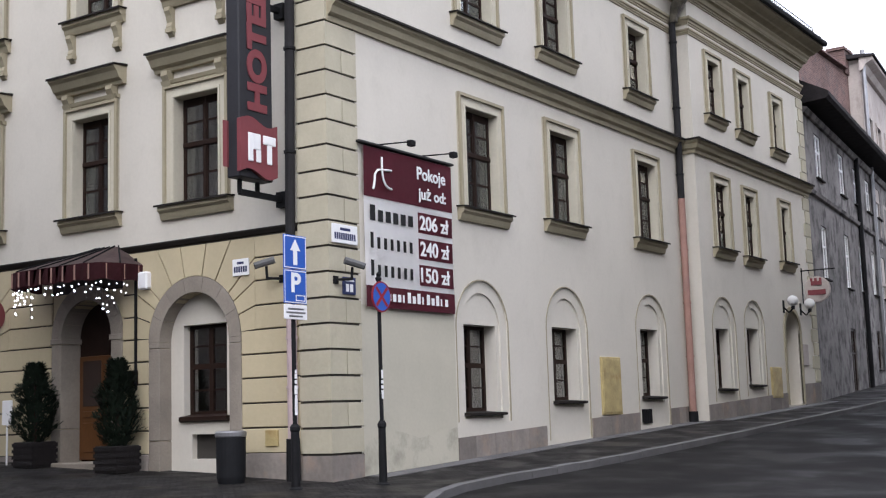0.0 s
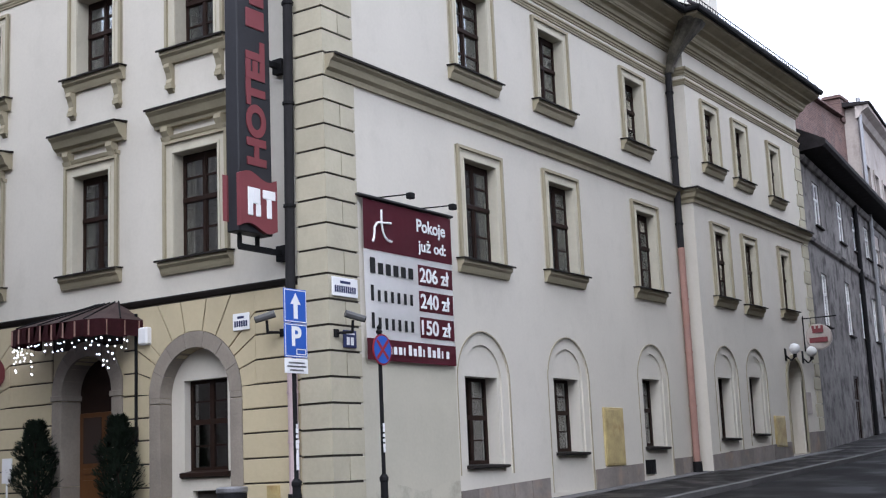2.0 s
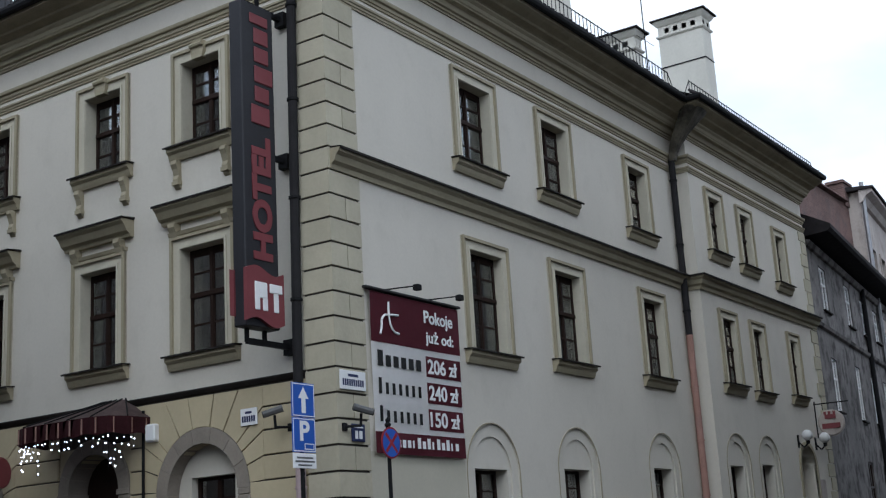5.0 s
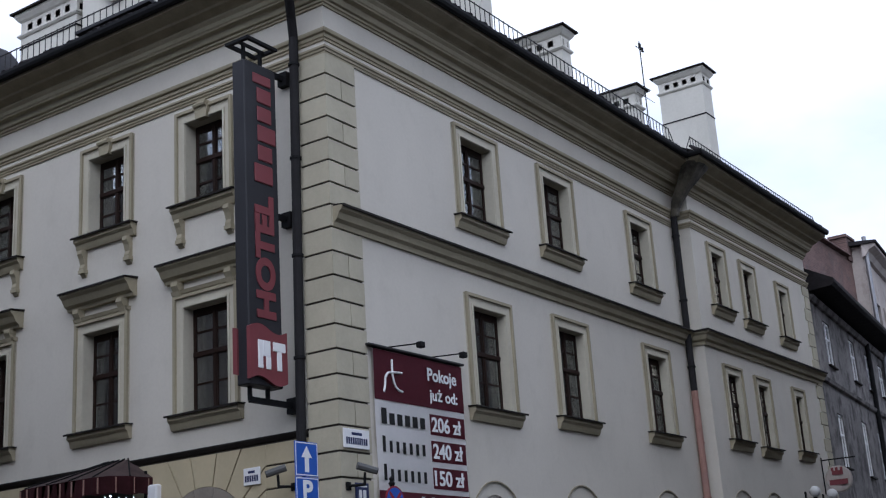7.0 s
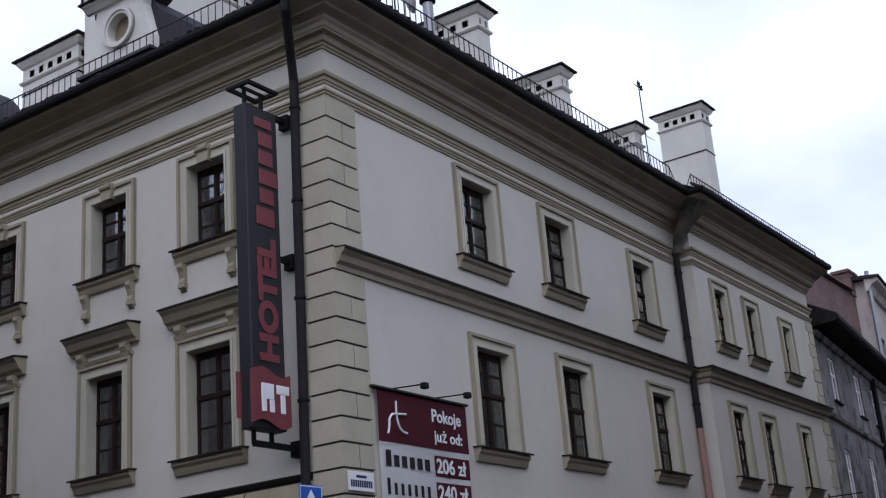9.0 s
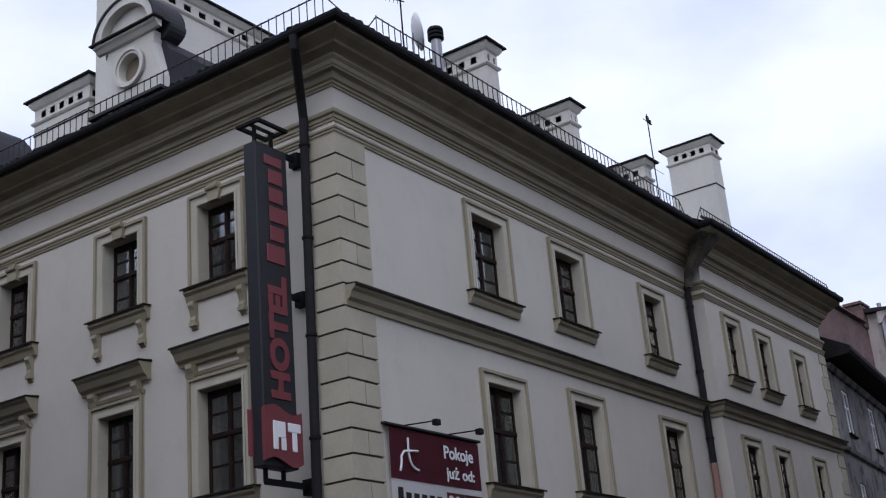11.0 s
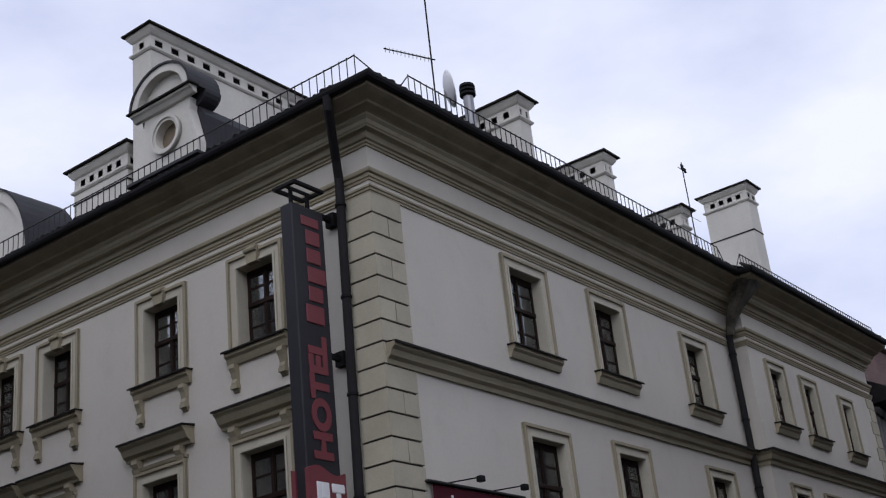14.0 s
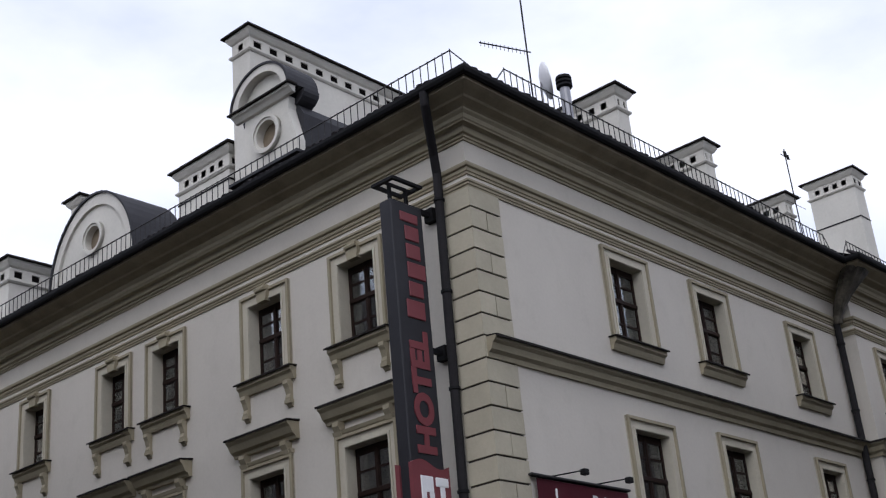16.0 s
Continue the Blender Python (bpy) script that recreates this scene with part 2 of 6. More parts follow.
def base_of(ob):
    p = Vector((0, 0, 0))
    while ob:
        p += ob.location
        ob = ob.parent
    return p


def part(name, bm, mat, parent, label="", smooth=False):
    """Links a bmesh, given in world coordinates, as one mesh under a thing or a part."""
    bmesh.ops.recalc_face_normals(bm, faces=bm.faces[:])
    if parent:
        bmesh.ops.translate(bm, verts=bm.verts[:], vec=-base_of(parent))
    me = bpy.data.meshes.new(name)
    bm.to_mesh(me)
    bm.free()
    me.materials.append(mat)
    if smooth:
        for p in me.polygons:
            p.use_smooth = True
    ob = new(name, me)
    ob.parent = parent
    if label:
        ob["label"] = label
    return ob


def single(name, bm, mat, label, category, group="", kind="", smooth=False):
    return tagged(part(name, bm, mat, None, "", smooth), label, category, group, kind)


def brick_shape(bm, f, u0, u1, d0, d1, z0, z1, bevel=0.0):
    vs = [bm.verts.new(f(u, d, z)) for u in (u0, u1) for d in (d0, d1) for z in (z0, z1)]
    fs = [bm.faces.new([vs[i] for i in q]) for q in ((0, 1, 3, 2), (4, 6, 7, 5), (0, 4, 5, 1), (2, 3, 7, 6), (0, 2, 6, 4), (1, 5, 7, 3))]
    if bevel:
        es = list({e for q in fs for e in q.edges})
        bmesh.ops.bevel(bm, geom=es, offset=bevel, segments=1, affect="EDGES")


def prism(bm, f, poly, d0, d1):
    """A flat outline (u, z) given thickness from d0 to d1."""
    a = [bm.verts.new(f(u, d0, z)) for u, z in poly]
    b = [bm.verts.new(f(u, d1, z)) for u, z in poly]
    bm.faces.new(a)
    bm.faces.new(b)
    for i in range(len(a)):
        j = (i + 1) % len(a)
        bm.faces.new((a[i], a[j], b[j], b[i]))


def run(bm, f, prof, u0, u1):
    """A moulding: the profile (d, z) carried from u0 to u1."""
    a = [bm.verts.new(f(u0, d, z)) for d, z in prof]
    b = [bm.verts.new(f(u1, d, z)) for d, z in prof]
    bm.faces.new(a)
    bm.faces.new(b)
    for i in range(len(a)):
        j = (i + 1) % len(a)
        bm.faces.new((a[i], a[j], b[j], b[i]))


def sweep(bm, path, prof):
    """A moulding carried round a plan path with mitred corners; prof: (outward, z); outward is to the right of the way."""
    rows = []
    for i, p in enumerate(path):
        p = Vector(p)
        a = (p - Vector(path[i - 1])).normalized() if i else None
        b = (Vector(path[i + 1]) - p).normalized() if i + 1 < len(path) else None
        na = Vector((a.y, -a.x)) if a else None
        nb = Vector((b.y, -b.x)) if b else None
        m = (na + nb) / (1 + na.dot(nb)) if na and nb else (na or nb)
        rows.append([bm.verts.new((p.x + m.x * o, p.y + m.y * o, z)) for o, z in prof])
    for r, s in zip(rows, rows[1:]):
        for k in range(len(prof)):
            j = (k + 1) % len(prof)
            bm.faces.new((r[k], r[j], s[j], s[k]))
    bm.faces.new(rows[0])
    bm.faces.new(rows[-1])


def tube(bm, a, b, r0, r1=None, n=10):
    a, b = Vector(a), Vector(b)
    r1 = r0 if r1 is None else r1
    q = (b - a).to_track_quat("Z", "Y")
    lo = [bm.verts.new(a + q @ Vector((r0 * math.cos(6.2832 * i / n), r0 * math.sin(6.2832 * i / n), 0))) for i in range(n)]
    hi = [bm.verts.new(b + q @ Vector((r1 * math.cos(6.2832 * i / n), r1 * math.sin(6.2832 * i / n), 0))) for i in range(n)]
    bm.faces.new(lo)
    bm.faces.new(hi)
    for i in range(n):
        j = (i + 1) % n
        bm.faces.new((lo[i], lo[j], hi[j], hi[i]))


def lathe(bm, centre, prof, n=16, axis=None):
    """A turned shape: prof (radius, height) round a standing axis."""
    c = Vector(centre)
    q = Vector(axis).to_track_quat("Z", "Y") if axis else None
    rings = []
    for r, h in prof:
        ring = []
        for i in range(n):
            v = Vector((r * math.cos(6.2832 * i / n), r * math.sin(6.2832 * i / n), h))
            ring.append(bm.verts.new(c + (q @ v if q else v)))
        rings.append(ring)
    for a, b in zip(rings, rings[1:]):
        for i in range(n):
            j = (i + 1) % n
            bm.faces.new((a[i], a[j], b[j], b[i]))
    bm.faces.new(rings[0])
    bm.faces.new(rings[-1])


def ball(bm, c, r, seg=12):
    bmesh.ops.create_uvsphere(bm, u_segments=seg, v_segments=max(6, seg // 2), radius=r, matrix=Matrix.Translation(c))


def sheet(bm, f, outer, holes, d0, d1):
    """A wall of thickness d0 to d1 with holes through it; outlines are (u, z)."""
    loops = [outer, *holes]
    flat = [p for q in loops for p in q]
    tris = tessellate([[Vector((u, z, 0)) for u, z in q] for q in loops])
    a = [bm.verts.new(f(u, d0, z)) for u, z in flat]
    b = [bm.verts.new(f(u, d1, z)) for u, z in flat]
    for t in tris:
        for side in (a, b):
            try:
                bm.faces.new([side[i] for i in t])
            except ValueError:
                pass
    k = 0
    for q in loops:
        for i in range(len(q)):
            j = (i + 1) % len(q)
            bm.faces.new((a[k + i], a[k + j], b[k + j], b[k + i]))
        k += len(q)


def rect(u0, u1, z0, z1):
    return [(u0, z0), (u1, z0), (u1, z1), (u0, z1)]


def arch(c, h, z0, spring, n=14, squash=1.0):
    """An opening with a round head."""
    pts = [(c - h, z0), (c + h, z0)]
    return pts + [(c + h * math.cos(math.pi * i / n), spring + squash * h * math.sin(math.pi * i / n)) for i in range(n + 1)]


def lettering(name, body, mat, parent, corner, right, up, width, height, thick=0.008, bold=0.0, label=""):
    """Words in the built-in font, fitted into a box whose lower left corner, directions and size are given."""
    cu = bpy.data.curves.new(name, "FONT")
    cu.body, cu.extrude, cu.offset = body, 0.5, bold
    tmp = new(name + "_tmp", cu)
    me = bpy.data.meshes.new_from_object(tmp.evaluated_get(bpy.context.evaluated_depsgraph_get()))
    bpy.data.objects.remove(tmp)
    bm = bmesh.new()
    bm.from_mesh(me)
    bpy.data.meshes.remove(me)
    xs, ys = [v.co.x for v in bm.verts], [v.co.y for v in bm.verts]
    right, up, corner = Vector(right).normalized(), Vector(up).normalized(), Vector(corner)
    out = right.cross(up)
    for v in bm.verts:
        a, b = (v.co.x - min(xs)) / (max(xs) - min(xs)), (v.co.y - min(ys)) / (max(ys) - min(ys))
        v.co = corner + right * a * width + up * b * height + out * v.co.z * 2 * thick
    return part(name, bm, mat, parent, label)




# ---- the hotel ----
hotel = thing("hotel_building", (0, 0, 0), "three-storey pale plastered corner building with olive mouldings", "building")
FAR_U, FAR_Y = 25.76, 24.0
BREAK, STEP = 15.85, 0.42
# left and right edge of the surround, its top, the sill's height
MID_R = [(4.26, 6.05, 7.70, 5.28), (7.86, 9.60, 7.82, 5.42), (12.55, 14.20, 7.82, 5.47)]
MID_F = [(16.89, 18.3, 7.77, 5.58), (19.26, 20.56, 7.72, 5.53), (22.5, 23.68, 7.74, 5.65)]
TOP_R = [(4.22, 6.00, 11.50, 9.36), (7.76, 9.50, 11.51, 9.43), (12.38, 13.95, 11.42, 9.38)]
TOP_F = [(16.82, 18.18, 11.41, 9.46), (19.24, 20.57, 11.35, 9.42), (22.3, 23.54, 11.23, 9.33)]
MID_L = [(2.30, 4.01, 7.62, 5.24), (5.32, 6.93, 7.62, 5.28), (8.92, 10.45, 7.62, 5.28), (11.05, 12.55, 7.62, 5.28), (14.65, 16.1, 7.62, 5.28)]
TOP_L = [(2.36, 3.94, 11.49, 9.46), (5.22, 6.85, 11.47, 9.46), (8.86, 10.42, 11.47, 9.5), (11.02, 12.53, 11.47, 9.52), (14.66, 16.11, 11.50, 9.57)]
# centre, half width, foot, spring of the blind arch; half width, head and foot of the opening
LOW_R = [(5.00, 1.00, 0.92, 2.82, 0.62, 2.90, 1.09), (8.66, 0.98, 0.45, 2.94, 0.60, 2.99, 1.30), (13.27, 0.93, 0.66, 3.10, 0.53, 3.14, 1.38)]
LOW_F = [(17.32, 0.88, 1.22, 3.3, 0.49, 3.29, 1.57), (19.76, 0.85, 1.36, 3.38, 0.47, 3.39, 1.69)]
FW = 0.27


def openings(rows):
    return [rect(a + FW - 0.012, b - FW + 0.012, s + 0.005, t - FW + 0.012) for a, b, t, s in rows]


def foot(f, u):
    p = f(u, 0, 0)
    return rise(p.x, p.y) - 0.35


bm = bmesh.new()
sheet(bm, at_right, [(0, -0.4), (BREAK, 0.2), (BREAK, 13.3), (0, 13.3)], openings(MID_R + TOP_R) + [arch(c, h, z, s) for c, h, z, s, *_ in LOW_R], 0.0, 0.5)
wall_right = part("wall", bm, PLASTER, hotel, "pale cream plaster, weather-streaked")
bm = bmesh.new()
vent_2 = rect(17.15, 17.64, 0.95, 1.22)
sheet(bm, at_right_far, [(BREAK, 0.2), (FAR_U, 0.8), (FAR_U, 13.3), (BREAK, 13.3)], openings(MID_F + TOP_F) + [arch(c, h, z, s) for c, h, z, s, *_ in LOW_F] + [arch(23.22, 0.73, 1.08, 3.38), vent_2], 0.0, 0.7)
wall_far = part("wall", bm, PLASTER, hotel, "pale cream plaster, weather-streaked")
bm = bmesh.new()
sheet(bm, at_left, [(0.5, 4.5), (FAR_Y, 4.5), (FAR_Y, 13.3), (0.5, 13.3)], openings(MID_L + TOP_L), 0.0, 0.5)
brick_shape(bm, at_left, 0.006, 0.5, 0.003, 0.5, 4.5, 13.3)
wall_left = part("wall", bm, PLASTER, hotel, "pale cream plaster, weather-streaked")
bm = bmesh.new()
W_C, D_C, O_C = 3.24, 6.23, 10.2
sheet(bm, at_left, [(0.0, -0.4), (FAR_Y, 0.6), (FAR_Y, 4.497), (0.0, 4.497)], [arch(W_C, 0.92, 0.02, 2.60), arch(D_C, 0.76, 0.30, 2.84), arch(O_C, 0.92, 0.3, 2.65)], 0.0, 0.5)
wall_low = part("wall", bm, YELLOW, hotel, "yellowish plaster of the rusticated ground floor")
# back walls and floors that close the house
bm = bmesh.new()
brick_shape(bm, at_right, 10.0, FAR_U, 9.5, 10.0, -0.4, 13.3)
brick_shape(bm, at_right, 9.5, 10.0, 9.5, FAR_Y, -0.4, 13.3)
brick_shape(bm, at_right, 0.0, 10.0, FAR_Y - 0.3, FAR_Y + 0.1, -0.4, 13.3)
brick_shape(bm, at_right, FAR_U - 0.02, FAR_U + 0.3, 0.46, 10.0, 0.4, 15.5)
part("back_wall", bm, PLASTER, hotel)
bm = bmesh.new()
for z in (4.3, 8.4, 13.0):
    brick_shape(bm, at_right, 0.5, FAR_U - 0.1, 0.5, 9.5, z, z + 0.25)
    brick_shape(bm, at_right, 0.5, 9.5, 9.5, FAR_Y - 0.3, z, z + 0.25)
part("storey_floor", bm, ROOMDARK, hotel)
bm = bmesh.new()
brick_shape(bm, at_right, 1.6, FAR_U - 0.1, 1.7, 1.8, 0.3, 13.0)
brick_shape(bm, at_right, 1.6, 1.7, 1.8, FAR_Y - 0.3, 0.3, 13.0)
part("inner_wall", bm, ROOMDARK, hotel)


def window(f, ul, ur, zt, zs, style):
    """A casement window: surround, sash, panes and sill, with consoles and a cornice where the entrance front has them."""
    def ring(o0, o1, w, d0, d1):
        q = bmesh.new()
        prism(q, f, [(ul + o0, zs), (ul + o0, zt - o1), (ur - o0, zt - o1), (ur - o0, zs), (ur - o0 - w, zs), (ur - o0 - w, zt - o1 - w), (ul + o0 + w, zt - o1 - w), (ul + o0 + w, zs)], d0, d1)
        return q

    surround = part("window", ring(0, 0, FW, 0.32, -0.045), FRAME, hotel, "pale-framed casement window with brown sashes")
    part("outer_moulding", ring(0.0, 0.0, 0.065, -0.03, -0.095), TRIM, surround)
    part("inner_moulding", ring(FW - 0.06, FW - 0.06, 0.05, -0.03, -0.068), FRAME, surround)
    a, b, lo, hi = ul + FW, ur - FW, zs + 0.02, zt - FW
    d0 = (0.15 if zs < 8 else 0.19) + (-0.08 if f is at_right_far else 0.05 if f is at_left else 0.0)
    mid = (a + b) / 2
    tran = lo + 0.56 * (hi - lo) if style != "low" else lo + 0.52 * (hi - lo)
    # top rail 15 cm deep: the lintel's shadow is put into dark wood
    bars = [lo + 0.09, (lo + tran) / 2 - 0.02, (lo + tran) / 2 + 0.02, tran - 0.06, tran + 0.06, (tran + hi) / 2 - 0.04, (tran + hi) / 2 + 0.0, hi - 0.15]
    bm = bmesh.new()
    sheet(bm, f, rect(a, b, lo, hi), [rect(x0, x1, bars[k], bars[k + 1]) for x0, x1 in ((a + 0.07, mid - 0.06), (mid + 0.06, b - 0.07)) for k in range(0, 8, 2)], d0 + 0.01, d0 + 0.06)
    part("sash", bm, WOOD, surround, "dark brown painted wood")
    bm = bmesh.new()
    brick_shape(bm, f, a + 0.02, b - 0.02, d0 - 0.03, d0 + 0.012, tran - 0.05, tran + 0.05, 0.01)
    part("transom", bm, WOOD, surround)
    bm = bmesh.new()
    brick_shape(bm, f, mid - 0.035, mid + 0.035, d0 - 0.015, d0 + 0.012, lo + 0.03, hi - 0.03, 0.008)
    part("mullion", bm, WOOD, surround)
    for x0, x1 in ((a + 0.07, mid - 0.06), (mid + 0.06, b - 0.07)):
        for k in range(0, 8, 2):
            bm = bmesh.new()
            tilt = random.uniform(-0.004, 0.004)
            vs = [bm.verts.new(f(u, d0 + 0.035 + e, z)) for u, z, e in ((x0, bars[k], tilt), (x1, bars[k], -tilt), (x1, bars[k + 1], -tilt), (x0, bars[k + 1], tilt))]
            face = bm.faces.new(vs)
            bmesh.ops.solidify(bm, geom=[face], thickness=0.004)
            part("pane", bm, GLASS, surround)
    if style in ("plain", "left_mid", "left_top"):
        bm = bmesh.new()
        run(bm, f, [(0.0, zs - 0.004), (-0.17, zs - 0.004), (-0.17, zs - 0.09), (-0.11, zs - 0.14), (-0.085, zs - 0.22), (-0.06, zs - 0.27), (0.0, zs - 0.27)], ul - 0.07, ur + 0.07)
        part("sill", bm, TRIM, surround)
        bm = bmesh.new()
        run(bm, f, [(0.25, zs + 0.045), (-0.23, zs + 0.012), (-0.23, zs - 0.022), (-0.21, zs - 0.022), (-0.21, zs), (0.25, zs)], ul - 0.11, ur + 0.11)
        part("sill_cap", bm, LEAD, surround, "dark sheet-metal sill cover")
    if style == "left_top":
        for u in (ul + 0.12, ur - 0.12):
            bm = bmesh.new()
            side = [(0.0, zs - 0.27), (-0.15, zs - 0.28), (-0.16, zs - 0.36), (-0.11, zs - 0.45), (-0.07, zs - 0.58), (-0.10, zs - 0.66), (-0.08, zs - 0.76), (-0.03, zs - 0.84), (0.0, zs - 0.86)]
            run(bm, f, side, u - 0.075, u + 0.075)
            run(bm, f, [(0.0, zs - 0.70), (-0.11, zs - 0.70), (-0.11, zs - 0.78), (0.0, zs - 0.78)], u - 0.095, u + 0.095)
            part("console", bm, TRIM, surround)
        bm = bmesh.new()
        m = (ul + ur) / 2
        prism(bm, f, [(m - 0.14, zt - 0.30), (m + 0.14, zt - 0.30), (m + 0.19, zt - 0.02), (m + 0.12, zt + 0.08), (m - 0.12, zt + 0.08), (m - 0.19, zt - 0.02)], 0.0, -0.14)
        tube(bm, f(m - 0.17, -0.15, zt - 0.02), f(m + 0.17, -0.15, zt - 0.02), 0.055, n=8)
        part("keystone", bm, TRIM, surround)
    if style == "left_mid":
        top = 8.25
        bm = bmesh.new()
        run(bm, f, [(0.0, top), (-0.34, top - 0.02), (-0.34, top - 0.06), (-0.27, top - 0.12), (-0.2, top - 0.25), (-0.12, top - 0.3), (-0.1, top - 0.36), (0.0, top - 0.36)], ul - 0.2, ur + 0.2)
        run(bm, f, [(0.0, zt + 0.09), (-0.12, zt + 0.09), (-0.09, zt + 0.02), (0.0, zt + 0.0)], ul - 0.02, ur + 0.02)
        part("cornice", bm, TRIM, surround, "moulded window cornice on small consoles")
        bm = bmesh.new()
        run(bm, f, [(0.02, top + 0.05), (-0.37, top + 0.012), (-0.37, top - 0.03), (-0.35, top - 0.03), (-0.35, top + 0.0), (0.02, top + 0.002)], ul - 0.23, ur + 0.23)
        part("cornice_cap", bm, LEAD, surround, "dark sheet-metal cover")
        for u in (ul + 0.14, ur - 0.14):
            bm = bmesh.new()
            run(bm, f, [(0.0, top - 0.36), (-0.18, top - 0.36), (-0.19, top - 0.45), (-0.13, top - 0.55), (-0.1, top - 0.64), (-0.05, top - 0.68), (0.0, top - 0.68)][0:7], u - 0.09, u + 0.09)
            part("console", bm, TRIM, surround)
    if random.random() < 0.3:
        bm = bmesh.new()
        n = 14
        side = random.choice((0, 1, 2))
        for x0, x1 in (((a + 0.02, mid),), ((mid, b - 0.02),), ((a + 0.02, b - 0.02),))[side]:
            va = [bm.verts.new(f(x0 + (x1 - x0) * i / n, d0 + 0.2 + 0.03 * (i % 2), lo)) for i in range(n + 1)]
            vb = [bm.verts.new(f(x0 + (x1 - x0) * i / n, d0 + 0.2 + 0.03 * (i % 2), hi)) for i in range(n + 1)]
            for i in range(n):
                bm.faces.new((va[i], va[i + 1], vb[i + 1], vb[i]))
        part("curtain", bm, CURTAIN, surround, "drawn net curtain")
    return surround


for rows, f, style in ((MID_R, at_right, "plain"), (MID_F, at_right_far, "plain"), (TOP_R, at_right, "plain"), (TOP_F, at_right_far, "plain"), (MID_L, at_left, "left_mid"), (TOP_L, at_left, "left_top")):
    for ul, ur, zt, zs in rows:
        window(f, ul, ur, zt, zs, style)


def sash_set(f, parent, a, b, lo, hi, d0, rows=4):
    """Brown sash and panes in a bare opening."""
    mid, tran = (a + b) / 2, lo + 0.54 * (hi - lo)
    bm = bmesh.new()
    sheet(bm, f, rect(a, b, lo, hi), [rect(x0, x1, z0, z1) for x0, x1 in ((a + 0.07, mid - 0.05), (mid + 0.05, b - 0.07)) for z0, z1 in ((lo + 0.09, tran - 0.05), (tran + 0.05, hi - 0.07))], d0, d0 + 0.07)
    part("sash", bm, WOOD, parent, "dark brown painted wood")
    for x0, x1 in ((a + 0.07, mid - 0.05), (mid + 0.05, b - 0.07)):
        for z0, z1 in ((lo + 0.09, tran - 0.05), (tran + 0.05, hi - 0.07)):
            bm = bmesh.new()
            brick_shape(bm, f, x0, x1, d0 + 0.03, d0 + 0.035, z0, z1)
            part("pane", bm, GLASS, parent)
            bm = bmesh.new()
            brick_shape(bm, f, x0 - 0.005, x1 + 0.005, d0 + 0.012, d0 + 0.028, (z0 + z1) / 2 - 0.016, (z0 + z1) / 2 + 0.016)
            part("muntin", bm, WOOD, parent)


def low_window(f, c, h, z0, spring, oh, ot, ob):
    """A ground-floor window in a doubly recessed blind arch."""
    bm = bmesh.new()
    ih = h * 0.74
    sheet(bm, f, arch(c, h, z0, spring), [arch(c, ih, max(z0 + 0.06, ob - 0.12), spring)], 0.035, 0.5)
    niche = part("window", bm, PLASTER, hotel, "ground-floor window in a blind arch")
    bm = bmesh.new()
    sheet(bm, f, arch(c, ih - 0.001, max(z0 + 0.06, ob - 0.12), spring), [rect(c - oh, c + oh, ob, ot)], 0.07, 0.5)
    part("panel", bm, PLASTER, niche)
    bm = bmesh.new()
    n = 18
    for k in range(n):
        t0, t1 = math.pi * k / n, math.pi * (k + 1) / n
        prism(bm, f, [(c + r * math.cos(t), spring + r * math.sin(t)) for r, t in ((h, t0), (h + 0.022, t0), (h + 0.022, t1), (h, t1))], 0.01, -0.015)
    for s in (-1, 1):
        brick_shape(bm, f, c + s * (h + 0.011) - 0.011, c + s * (h + 0.011) + 0.011, -0.015, 0.01, z0, spring)
    part("edge_moulding", bm, TRIM, niche)
    bm = bmesh.new()
    run(bm, f, [(0.4, ob + 0.05), (-0.09, ob + 0.012), (-0.09, ob - 0.03), (-0.05, ob - 0.05), (0.04, ob - 0.05), (0.4, ob)], c - oh - 0.07, c + oh + 0.12)
    part("sill", bm, LEAD, niche, "dark sill cover")
    sash_set(f, niche, c - oh, c + oh, ob + 0.03, ot, 0.36)


for row in LOW_R:
    low_window(at_right, *row)
for row in LOW_F:
    low_window(at_right_far, *row)

# basement vents in the side-street plinth
for f, (u0, u1, z0, z1) in ((at_right, (12.53, 13.05, 0.72, 1.08)), (at_right_far, (17.15, 17.64, 0.95, 1.22))):
    bm = bmesh.new()
    brick_shape(bm, f, u0, u1, -0.012, 0.2, z0, z1)
    for k in range(5):
        x = u0 + 0.06 + k * (u1 - u0 - 0.12) / 4
        tube(bm, f(x, -0.02, z0), f(x, -0.02, z1), 0.012, n=6)
    part("basement_vent", bm, IRON, hotel, "small dark barred basement opening")

